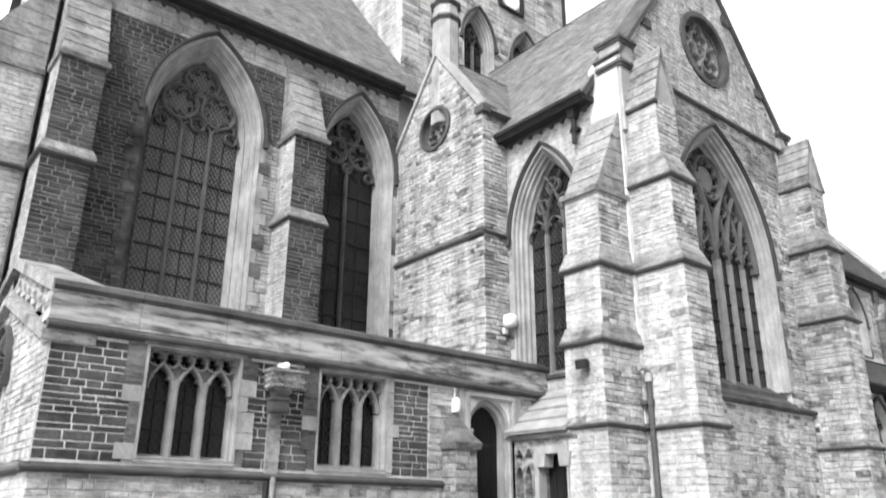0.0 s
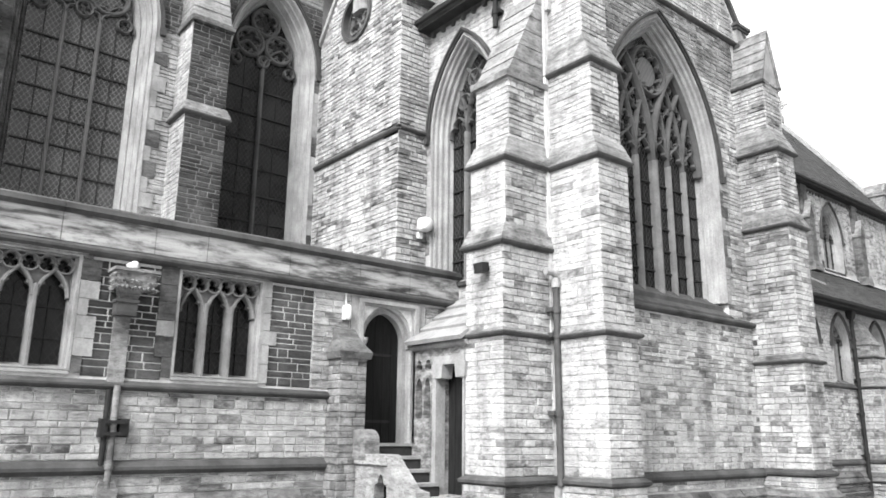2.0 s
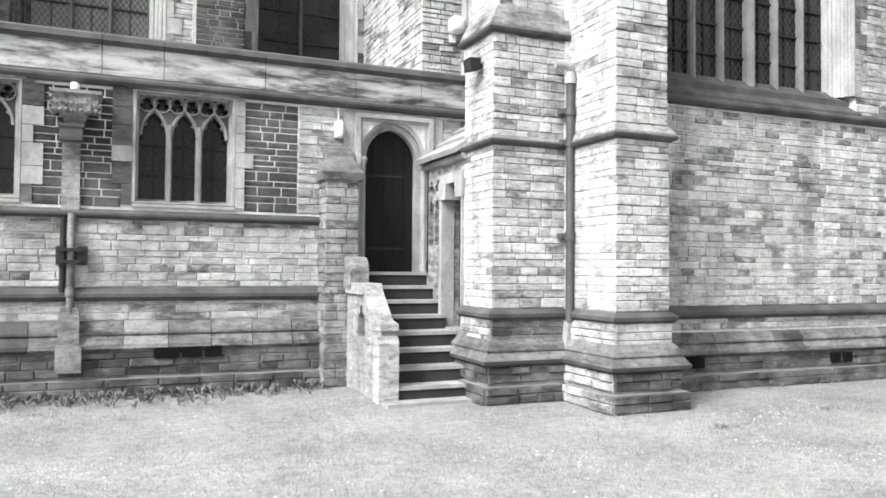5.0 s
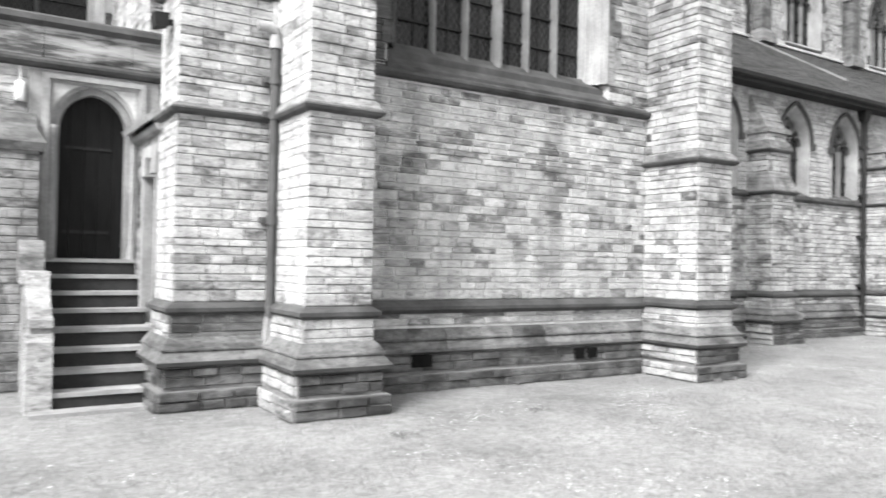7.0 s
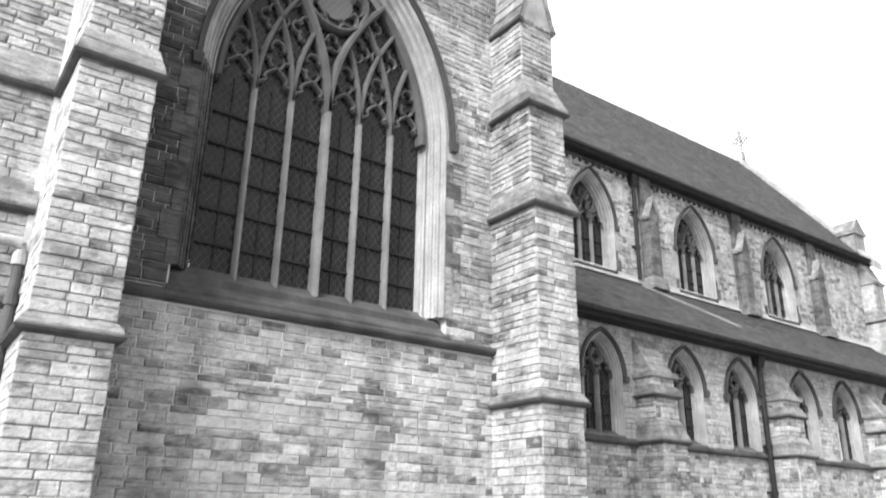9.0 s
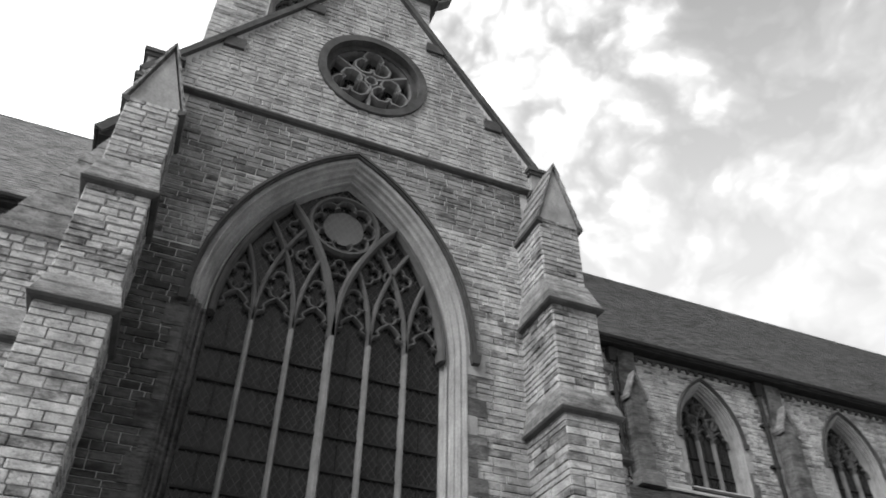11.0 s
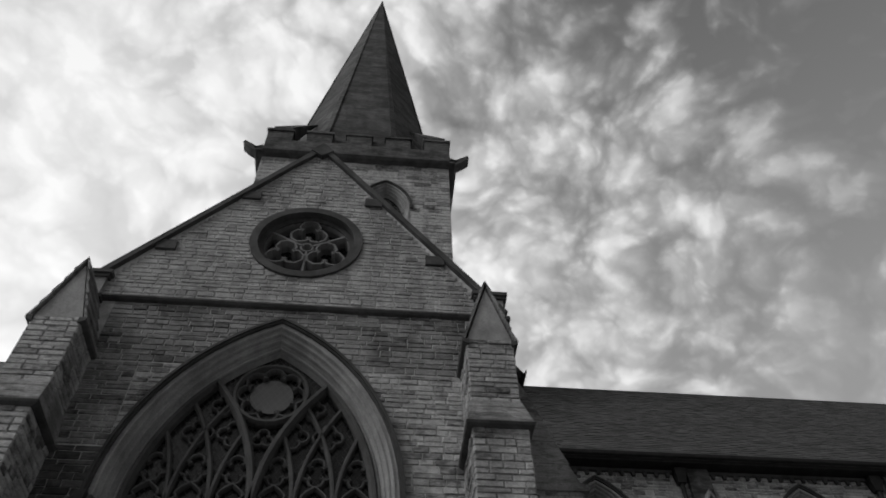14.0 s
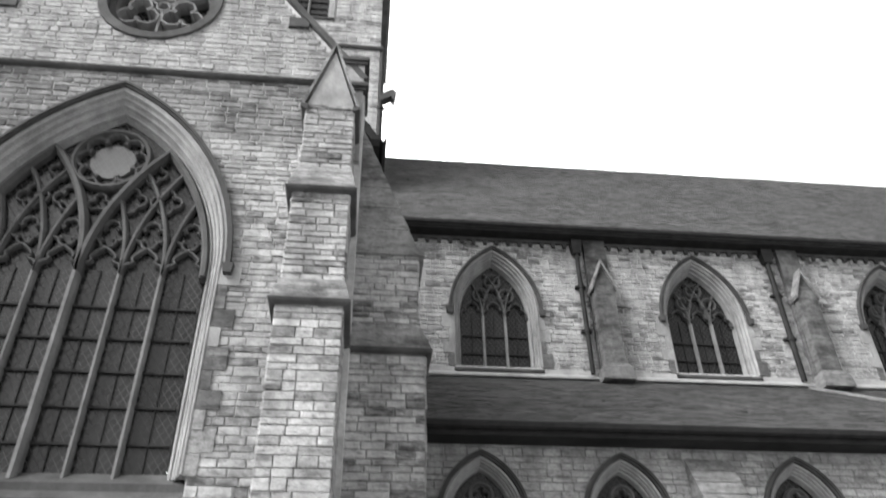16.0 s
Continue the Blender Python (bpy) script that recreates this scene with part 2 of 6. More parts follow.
def glass_material(name, lattice, body=(0.006, 0.03), lead=0.035):
    """Leaded quarries: dark glass with slim lead cames in a diamond lattice, each pane at its own slight tilt."""
    m, N, L, b = material(name, 0.12)
    geo = N.new("ShaderNodeNewGeometry")
    sep = N.new("ShaderNodeSeparateXYZ")
    L.new(geo.outputs["Position"], sep.inputs[0])

    def fmath(op, a, c=None):
        k = N.new("ShaderNodeMath")
        k.operation = op
        for i, v in enumerate((a, c)):
            if v is None:
                continue
            if isinstance(v, (int, float)):
                k.inputs[i].default_value = v
            else:
                L.new(v, k.inputs[i])
        return k.outputs[0]

    hor = fmath("ADD", sep.outputs[0], sep.outputs[1])
    lines = []
    for sgn in (1, -1):
        q = fmath("ADD", fmath("MULTIPLY", hor, 1.45 * sgn), sep.outputs[2])
        w = fmath("ABSOLUTE", fmath("SUBTRACT", fmath("FRACT", fmath("MULTIPLY", q, 1 / lattice)), 0.5))
        lines.append(fmath("GREATER_THAN", w, 0.435))
    came = fmath("MAXIMUM", lines[0], lines[1])
    blot = ramp_of(N, L, noise_at(N, L, 1.6, 5, 0.6), [(0.35, body[0]), (0.7, body[1])])
    mix = N.new("ShaderNodeMix")
    mix.data_type = "RGBA"
    L.new(came, mix.inputs[0])
    L.new(blot, mix.inputs[6])
    mix.inputs[7].default_value = grey(lead)
    L.new(mix.outputs[2], b.inputs["Base Color"])
    L.new(fmath("MULTIPLY_ADD", came, 0.4), b.inputs["Roughness"])
    b.inputs["Roughness"].links[0].from_node.inputs[2].default_value = 0.2
    b.inputs["Specular IOR Level"].default_value = 0.7
    bp = N.new("ShaderNodeBump")
    bp.inputs["Strength"].default_value, bp.inputs["Distance"].default_value = 0.5, 0.01
    L.new(noise_at(N, L, 7.0, 3, 0.5), bp.inputs["Height"])
    L.new(bp.outputs[0], b.inputs["Normal"])
    return m


GLASS = glass_material("leaded_glass", 0.14, (0.005, 0.022), 0.03)
GLASS.node_tree.nodes["Principled BSDF"].inputs["Specular IOR Level"].default_value = 0.45
MESHED = glass_material("wire_guarded_leaded_glass", 0.14, (0.02, 0.06), 0.13)
ROUNDEL = glass_material("pale_roundel_glass", 0.14, (0.07, 0.12), 0.08)
SHEET = glass_material("dark_sheet_glass", 0.14, (0.004, 0.02), 0.014)
SHEET.node_tree.nodes["Principled BSDF"].inputs["Specular IOR Level"].default_value = 0.35


# ---- geometry helpers ----
class Face:
    """A wall plane. side S, W, E, N says which way it looks; c is its x or y. u runs along the wall, d outwards, z up."""

    def __init__(self, side, c):
        self.side, self.c = side, c

    def at(self, u, d, z):
        c = self.c
        return {"S": (u, c - d, z), "N": (u, c + d, z), "W": (c - d, u, z), "E": (c + d, u, z)}[self.side]

    def turn(self):
        return {"S": 0, "N": 180, "W": -90, "E": 90}[self.side]


class Geo:
    """Collects polygons for one mesh."""

    def __init__(self):
        self.v, self.f = [], []

    def add(self, pts, faces):
        k = len(self.v)
        self.v += pts
        self.f += [tuple(i + k for i in q) for q in faces]

    def box(self, fa, u0, u1, z0, z1, d0, d1):
        self.add([fa.at(u, d, z) for d in (d0, d1) for z in (z0, z1) for u in (u0, u1)],
                 [(0, 1, 3, 2), (4, 6, 7, 5), (0, 4, 5, 1), (2, 3, 7, 6), (0, 2, 6, 4), (1, 5, 7, 3)])

    def prism(self, fa, loop, d0, d1):
        n = len(loop)
        self.add([fa.at(u, d, z) for d in (d0, d1) for u, z in loop],
                 [tuple(range(n)), tuple(range(2 * n - 1, n - 1, -1))] + [(i, (i + 1) % n, n + (i + 1) % n, n + i) for i in range(n)])

    def profile(self, fa, prof, u0, u1):
        """A moulding of section prof (d, z) run from u0 to u1."""
        n = len(prof)
        self.add([fa.at(u, d, z) for u in (u0, u1) for d, z in prof],
                 [tuple(range(n)), tuple(range(2 * n - 1, n - 1, -1))] + [(i, (i + 1) % n, n + (i + 1) % n, n + i) for i in range(n)])

    def ring(self, fa, outer, inner, d0, d1, closed=False):
        n = len(outer)
        k = len(self.v)
        self.v += [fa.at(u, d, z) for d in (d0, d1) for loop in (outer, inner) for u, z in loop]
        last = n if closed else n - 1
        for i in range(last):
            j = (i + 1) % n
            o0, o1, i0, i1 = k + i, k + j, k + n + i, k + n + j
            O0, O1, I0, I1 = o0 + 2 * n, o1 + 2 * n, i0 + 2 * n, i1 + 2 * n
            self.f += [(o0, o1, i1, i0), (O0, I0, I1, O1), (o0, O0, O1, o1), (i0, i1, I1, I0)]
        if not closed:
            for i in (0, n - 1):
                self.f.append((k + i, k + n + i, k + 3 * n + i, k + 2 * n + i))

    def splay(self, fa, outer, inner, d0, d1):
        """A slanting reveal from the outline outer at d0 in to the outline inner at d1."""
        n = len(outer)
        k = len(self.v)
        self.v += [fa.at(u, d0, z) for u, z in outer] + [fa.at(u, d1, z) for u, z in inner] + [fa.at(u, d1, z) for u, z in outer]
        for i in range(n - 1):
            self.f += [(k + i, k + i + 1, k + n + i + 1, k + n + i), (k + n + i, k + n + i + 1, k + 2 * n + i + 1, k + 2 * n + i), (k + 2 * n + i, k + 2 * n + i + 1, k + i + 1, k + i)]
        self.f += [(k + i, k + n + i, k + 2 * n + i) for i in (0, n - 1)]

    def bar(self, fa, path, w, d0, d1, closed=False):
        """A chamfered stone bar of width w along a path (u, z) in the wall's plane."""
        n = len(path)
        sect = [(-0.5, d0), (-0.5, d0 + 0.55 * (d1 - d0)), (-0.2, d1), (0.2, d1), (0.5, d0 + 0.55 * (d1 - d0)), (0.5, d0)]
        k = len(self.v)
        for i in range(n):
            a = path[i - 1] if (closed or i) else path[i]
            b = path[(i + 1) % n] if (closed or i < n - 1) else path[i]
            tu, tz = b[0] - a[0], b[1] - a[1]
            l = math.hypot(tu, tz) or 1
            nu, nz = -tz / l, tu / l
            self.v += [fa.at(path[i][0] + nu * w * s, d, path[i][1] + nz * w * s) for s, d in sect]
        for i in range(n if closed else n - 1):
            j = (i + 1) % n
            for s in range(6):
                r = (s + 1) % 6
                self.f.append((k + 6 * i + s, k + 6 * i + r, k + 6 * j + r, k + 6 * j + s))
        if not closed:
            self.f += [tuple(k + s for s in range(6)), tuple(k + 6 * (n - 1) + s for s in range(6))]

    def wall(self, fa, outer, holes, thick):
        """A wall with real openings."""
        bm = bmesh.new()
        loops = [[bm.verts.new((u, z, 0)) for u, z in lp] for lp in [outer] + holes]
        edges = [bm.edges.new((lp[i], lp[(i + 1) % len(lp)])) for lp in loops for i in range(len(lp))]
        bmesh.ops.triangle_fill(bm, use_beauty=True, use_dissolve=False, edges=edges)
        bm.verts.index_update()
        vs = [(v.co.x, v.co.y) for v in bm.verts]
        tris = [tuple(v.index for v in f.verts) for f in bm.faces]
        idx = [[v.index for v in lp] for lp in loops]
        bm.free()
        n = len(vs)
        faces = tris + [tuple(i + n for i in reversed(t)) for t in tris]
        for lp in idx:
            for i in range(len(lp)):
                a, b = lp[i], lp[(i + 1) % len(lp)]
                faces.append((a, b, b + n, a + n))
        self.add([fa.at(u, 0, z) for u, z in vs] + [fa.at(u, -thick, z) for u, z in vs], faces)

    def done(self, name, mat, parent=None, label="", fix=True, smooth=False):
        me = bpy.data.meshes.new(name)
        me.from_pydata(self.v, [], self.f)
        if fix:
            bm = bmesh.new()
            bm.from_mesh(me)
            bmesh.ops.recalc_face_normals(bm, faces=bm.faces)
            bm.to_mesh(me)
            bm.free()
        me.materials.append(mat)
        if smooth:
            me.shade_smooth()
        ob = new(name, me)
        if parent is not None:
            ob.parent = parent
        if label:
            ob["label"] = label
        return ob


def empty(name, at, label, category, group="", kind=""):
    ob = new(name)
    ob.location = at
    return tagged(ob, label, category, group, kind)


def adopt(parent, *parts):
    """Children of an Empty that does not stand at the origin keep their place."""
    for p in parts:
        p.parent = parent
        p.matrix_parent_inverse = Matrix.Translation(parent.location).inverted()


# pointed arches
def arc_pts(cu, a, zs, za, off=0.0, n=14):
    """A two-centred arch from the right springing over the point to the left, widened by off."""
    r = za - zs
    R = (a * a + r * r) / (2 * a)
    c = R - a                       # centres at cu - c (right arc) and cu + c (left arc)
    Ro = R + off
    top = math.acos(max(-1, min(1, c / Ro)))
    right = [(cu - c + Ro * math.cos(top * i / n), zs + Ro * math.sin(top * i / n)) for i in range(n + 1)]
    left = [(2 * cu - u, z) for u, z in reversed(right[:-1])]
    return right + left


def arch_loop(cu, a, z0, zs, za, off=0.0, n=14):
    return [(cu - a - off, z0), (cu + a + off, z0)] + arc_pts(cu, a, zs, za, off, n)


def rect_loop(u0, u1, z0, z1):
    return [(u0, z0), (u1, z0), (u1, z1), (u0, z1)]


def circle(cu, cz, r, n=24, start=0.0):
    return [(cu + r * math.cos(start + 2 * math.pi * i / n), cz + r * math.sin(start + 2 * math.pi * i / n)) for i in range(n)]


def foil(cu, cz, r, lobes, start=math.pi / 2, n=7):
    """A foiled outline: lobes round arcs set within the radius r."""
    k = math.sin(math.pi / lobes)
    q = r * k / (1 + k) * 1.12
    m = r - q
    pts = []
    for i in range(lobes):
        a0 = start + 2 * math.pi * i / lobes
        sweep = math.pi * 0.5 + math.pi / lobes * 0.75
        for j in range(n):
            t = a0 - sweep + 2 * sweep * j / (n - 1)
            pts.append((cu + m * math.cos(a0) + q * math.cos(t), cz + m * math.sin(a0) + q * math.sin(t)))
    return pts


def cusped_head(cu, a, zs, za):
    """A cinquefoil light head: down the sides the cusps bite inwards."""
    pts = []
    base = arc_pts(cu, a, zs, za, 0, 16)
    n = len(base) - 1
    for i, (u, z) in enumerate(base):
        t = i / n
        k = 1 - 0.34 * math.exp(-((t - 0.24) / 0.035) ** 2) - 0.34 * math.exp(-((t - 0.76) / 0.035) ** 2)
        pts.append((cu + (u - cu) * k, zs + (z - zs) * (1 - 0.2 * (1 - k))))
    return pts


# courses shared by all the walls
random.seed(11)
COURSES = [0.0]
while COURSES[-1] < 30:
    COURSES.append(COURSES[-1] + random.choice((0.075, 0.09, 0.1, 0.105, 0.125)))


def crossings(loops, z):
    us = []
    for lp in loops:
        for i in range(len(lp)):
            (u0, z0), (u1, z1) = lp[i], lp[(i + 1) % len(lp)]
            if (z0 <= z) != (z1 <= z):
                us.append(u0 + (u1 - u0) * (z - z0) / (z1 - z0))
    us.sort()
    return us


def block_mesh(seed):
    """One squared block, front edges worn, of unit size, looking along -y."""
    r = random.Random(seed)
    j = lambda s: r.uniform(-s, s)
    back = [(-0.5, 0, -0.5), (0.5, 0, -0.5), (0.5, 0, 0.5), (-0.5, 0, 0.5)]
    mid = [(x, -0.55 + j(0.1), z) for x, _, z in back]
    front = [(x * (0.93 + j(0.03)), -1 + j(0.2), z * (0.86 + j(0.05))) for x, _, z in back]
    me = bpy.data.meshes.new("stone")
    f = [(8, 9, 10, 11)]
    for k in (0, 4):
        f += [(k + i, k + (i + 1) % 4, k + 4 + (i + 1) % 4, k + 4 + i) for i in range(4)]
    me.from_pydata(back + mid + front, [], f)
    return me


BLOCKS = {}


def blocks(mat):
    if mat.name not in BLOCKS:
        BLOCKS[mat.name] = [block_mesh(s) for s in range(6)]
        for me in BLOCKS[mat.name]:
            me.materials.append(mat)
    return BLOCKS[mat.name]


PENDING = []


def masonry(fa, outer, holes, mat, parent, single=None, lengths=(0.13, 0.36), proud=(0.008, 0.022), coarse=1):
    """Coursed blocks over a wall's face. single: a rectangle (u0, u1, z0, z1) whose blocks are objects of their own."""
    PENDING.append((fa, outer, holes, mat, parent, single, lengths, proud, coarse))


def lay_masonry():
    for q, (fa, outer, holes, mat, parent, single, lengths, proud, coarse) in enumerate(PENDING):
        rnd = random.Random(100 + q)
        zs = [z for _, z in outer]
        lo, hi = min(zs), max(zs)
        g = Geo()
        made = 0
        cs = COURSES[::coarse]
        for i in range(len(cs) - 1):
            z0, z1 = max(cs[i], lo), min(cs[i + 1], hi)
            if z1 - z0 < 0.03:
                continue
            us = crossings([outer] + holes, (z0 + z1) / 2)
            for a, b in zip(us[::2], us[1::2]):
                u = a
                while u < b - 0.01:
                    l = rnd.uniform(*lengths) * (1.0 if z1 - z0 > 0.1 else 1.15)
                    if b - u - l < lengths[0] * 0.7:
                        l = b - u
                    joint = 0.0085 if mat is SOOTY else (0.0025 if mat is SUNLIT else 0.005)
                    u0, u1, y0, y1 = u + joint, u + l - joint, z0 + joint * 0.8, z1 - joint * 0.8
                    out = rnd.uniform(*proud) * (0.6 if mat in (SOOTY, SUNLIT) else 1)
                    u += l
                    if u1 - u0 < 0.02:
                        continue
                    if single and made < 300 and single[0] <= (u0 + u1) / 2 <= single[1] and single[2] <= (y0 + y1) / 2 <= single[3]:
                        made += 1
                        ob = new("stone", rnd.choice(blocks(mat)))
                        ob.matrix_world = Matrix.LocRotScale(fa.at((u0 + u1) / 2, 0, (y0 + y1) / 2), Euler((0, 0, radians(fa.turn()))), (u1 - u0, out, y1 - y0))
                        ob.parent = parent
                        ob.matrix_parent_inverse = parent.matrix_world.inverted() if parent.type == "EMPTY" else Matrix()
                        continue
                    cu, cz = min(0.012, (u1 - u0) * 0.1), min(0.010, (y1 - y0) * 0.12)
                    jt = [rnd.uniform(-0.004, 0.004) for _ in range(8)]
                    p = [fa.at(u0, 0, y0), fa.at(u1, 0, y0), fa.at(u1, 0, y1), fa.at(u0, 0, y1),
                         fa.at(u0 + cu, out + jt[0], y0 + cz + jt[4]), fa.at(u1 - cu, out + jt[1], y0 + cz + jt[5]),
                         fa.at(u1 - cu, out + jt[2], y1 - cz + jt[6]), fa.at(u0 + cu, out + jt[3], y1 - cz + jt[7])]
                    f = [(4, 5, 6, 7), (0, 1, 5, 4), (1, 2, 6, 5), (2, 3, 7, 6), (3, 0, 4, 7)]
                    if fa.side in "WN":
                        f = [t[::-1] for t in f]
                    g.add(p, f)
        if g.v:
            ob = g.done("stones", mat, None, fix=False)
            ob["kind"] = "stuff"
            ob.parent = parent
            ob.matrix_parent_inverse = Matrix.Translation(parent.location).inverted() if parent.type == "EMPTY" else Matrix()


def structure(ob, label, category):
    return tagged(ob, label, category, kind="structure")


def string_profile(z, out=0.1, h=0.16):
    """A weathered string course: sloping top, roll and undercut."""
    return [(0, z + h * 0.55), (out * 0.55, z + h * 0.3), (out, z + h * 0.1), (out, z - h * 0.12), (out * 0.7, z - h * 0.35), (out * 0.35, z - h * 0.4), (0, z - h * 0.45)]


# ---- parts of the building ----
def gothic_window(name, label, fa, cu, a, sill, spring, apex, lights, style, wide=0.28, depth=0.36, hood=True, bars=0.42, mull=0.075, sloped=0.0, glass=None, soot_shaded=False, lip=0.07, quoins=False):
    """A traceried window; the pieces hang from its moulded frame."""
    def path(off):
        return [(cu + a + off, sill)] + arc_pts(cu, a, spring, apex, off) + [(cu - a - off, sill)]

    def reveal(cut):
        g = Geo()
        g.ring(fa, cut(path(wide)), cut(path(wide * 0.8)), -0.2, 0.025)
        g.splay(fa, cut(path(wide * 0.82)), cut(path(wide * 0.44)), 0.018, -depth * 0.42)
        g.splay(fa, cut(path(wide * 0.46)), cut(path(0)), -depth * 0.46, -depth - 0.04)
        return g

    def rolls(cut):
        g = Geo()
        for off, d in ((wide * 0.8, 0.012), (wide * 0.62, -depth * 0.19), (wide * 0.44, -depth * 0.44), (wide * 0.22, -depth * 0.72)):
            g.bar(fa, cut(path(off)), 0.042, d - 0.03, d + 0.03)
        return g

    cut = (lambda p: p[:-1]) if soot_shaded else (lambda p: p)
    win = reveal(cut).done(name, DRESSED)
    tagged(win, label, "window", kind="structure")
    rolls(cut).done("roll_moulding", DRESSED, win)
    # left jamb darkened: soot plus the buttress's shade, put into its colour
    if soot_shaded:
        jamb = reveal(lambda p: p[-2:]).done("jamb", SOOT_SHADE, win, "moulded jamb darkened with soot and painted shade")
        rolls(lambda p: p[-2:]).done("roll_moulding", SOOT_SHADE, jamb)
    if hood:
        g = Geo()
        n = 2
        arc = lambda off: arc_pts(cu, a, spring, apex, off)
        g.ring(fa, arc(wide + 0.06), arc(wide), -0.02, 0.07)
        g.ring(fa, arc(wide + 0.07), arc(wide + 0.03), -0.02, 0.10)
        for s in (1, -1):
            u = cu + s * (a + wide + 0.05)
            g.prism(fa, [(u - 0.05, spring - 0.12), (u + 0.05, spring - 0.12), (u + 0.07, spring + 0.02), (u - 0.07, spring + 0.02)], -0.02, 0.12)
        g.done("hood_mould", HOOD, win, "projecting weathered hood mould")
    g = Geo()
    g.profile(fa, [(-depth, sill + 0.02), (-depth, sill + 0.10 + sloped * 0.3), (lip, sill - 0.06 - sloped * 0.7), (lip, sill - 0.12 - sloped * 0.7), (min(-0.02, lip), sill - 0.16 - sloped * 0.7)], cu - a - wide * 0.9, cu + a + wide * 0.9)
    g.done("sill", STRING, win, "sloping stone sill")
    if quoins:
        rnd = random.Random(name)
        for sd in (-1, 1):
            z, long = sill - 0.02, rnd.random() < 0.5
            while z < spring - 0.05:
                zt = min(z + rnd.uniform(0.22, 0.34), spring)
                u0 = cu + sd * (a + wide * 0.84)
                u1 = cu + sd * (a + wide + (0.2 if long else 0.08) + rnd.uniform(-0.02, 0.02))
                q = Geo()
                q.box(fa, min(u0, u1), max(u0, u1), z + 0.004, zt - 0.004, -0.03, 0.03 + rnd.uniform(0, 0.006))
                # left quoins share the jamb's painted soot and shade
                q.done("quoin", SOOT_SHADE if soot_shaded and sd < 0 else rnd.choice((DRESSED, DRESSED, STAINED, PLINTH)), win)
                z, long = zt, not long
    R = (a * a + (apex - spring) ** 2) / (2 * a)

    def top(u, shrink=0.0):
        x = abs(u - cu) + (R - a)
        return spring + math.sqrt(max((R - shrink) ** 2 - x * x, 0)) if abs(u - cu) < a - shrink else spring

    w = 2 * a / lights
    back, front = -depth, -depth + 0.12
    panes = []
    for i in range(lights):
        u0, u1 = cu - a + w * i, cu - a + w * (i + 1)
        us = [u1 - (u1 - u0) * k / 6 for k in range(7)]
        g = Geo()
        g.prism(fa, [(u0, sill), (u1, sill)] + [(u, max(top(u), spring)) for u in us], back - 0.03, back - 0.01)
        panes.append(g.done("pane", glass or GLASS, win))
    for i in range(lights):
        u0 = cu - a + w * i
        k = 1
        while sill + bars * k < spring - 0.05:
            g = Geo()
            g.box(fa, u0 + mull / 2, u0 + w - mull / 2, sill + bars * k - 0.014, sill + bars * k + 0.014, back - 0.01, back + 0.03)
            g.done("saddle_bar", IRON, panes[i])
            k += 1
        if lights <= 6 and w > 0.4:
            g = Geo()
            g.box(fa, u0 + w / 2 - 0.007, u0 + w / 2 + 0.007, sill, spring + 0.1, back - 0.01, back + 0.012)
            g.done("stanchion", IRON, panes[i])
    head = spring + w * 0.75 if style != "great" else spring + 0.42
    low = spring - 0.02
    for i in range(1, lights):
        g = Geo()
        u = cu - a + w * i
        main = style == "great" and i == lights // 2
        g.bar(fa, [(u, sill), (u, spring)], mull * (1.5 if main else 1), back, front + (0.05 if main else 0))
        g.done("mullion", TRACERY if style == "three" else MULLION, win)
    g = Geo()
    for i in range(lights):
        c = cu - a + w * (i + 0.5)
        g.bar(fa, cusped_head(c, w * 0.5, low, min(head, top(c) - 0.05)), mull * 0.7, back, front - 0.03)

    def inside(u, z, c, half, rad, zs, pad=0.0):
        x = abs(u - c) + (rad - half)
        return z >= zs and x * x + (z - zs) ** 2 <= (rad - pad) ** 2

    def arcs_from(u, c, half, rad, wdt):
        for s in (1, -1):
            pts = []
            for k in range(26):
                t = k / 25 * 1.45
                p = (u - s * (rad - rad * math.cos(t)), spring + rad * math.sin(t))
                if k and not inside(p[0], p[1], c, half, rad, spring):
                    break
                pts.append(p)
            if len(pts) > 2:
                g.bar(fa, pts, wdt, back, front - 0.02)

    def foiled(c, z, r, lobes, wdt=0.05, start=math.pi / 2):
        g.bar(fa, circle(c, z, r, 20), wdt * 1.1, back, front - 0.02, True)
        g.bar(fa, foil(c, z, r - wdt * 0.4, lobes, start), wdt * 0.8, back, front - 0.05, True)

    if style == "great":
        for s in (-1, 1):
            c = cu + s * a / 2
            g.bar(fa, arc_pts(c, a / 2, spring, spring + math.sqrt(R * R - (R - a / 2) ** 2)), 0.115, back, front + 0.04)
            for j in (1, 2):
                arcs_from(c - a / 2 + w * j, c, a / 2, R, 0.07)
            for j in range(3):
                u = c - a / 2 + w * (j + 0.5)
                g.bar(fa, foil(u, spring + 0.64, w * 0.42, 4), 0.045, back, front - 0.05, True)
            for j, z, k in ((1.32, 1.2, 0.40), (2.22, 1.2, 0.40), (1.82, 1.68, 0.34)):
                g.bar(fa, foil(cu + s * (a - w * j), spring + z, w * k, 4), 0.042, back, front - 0.05, True)
        zc, r = spring + 1.88, 0.50
        g.bar(fa, circle(cu, zc, r, 28), 0.08, back, front + 0.02, True)
        g.bar(fa, foil(cu, zc, r - 0.03, 8), 0.055, back, front - 0.02, True)
        roundel = Geo()
        roundel.prism(fa, circle(cu, zc, r * 0.6, 24), back - 0.01, back + 0.03)
        roundel.done("roundel", ROUNDEL, win, "pale plain glass roundel")
        g.bar(fa, foil(cu, spring + 1.14, 0.15, 3), 0.04, back, front - 0.05, True)
    elif style == "three":
        h = apex - spring
        q = a * 0.40
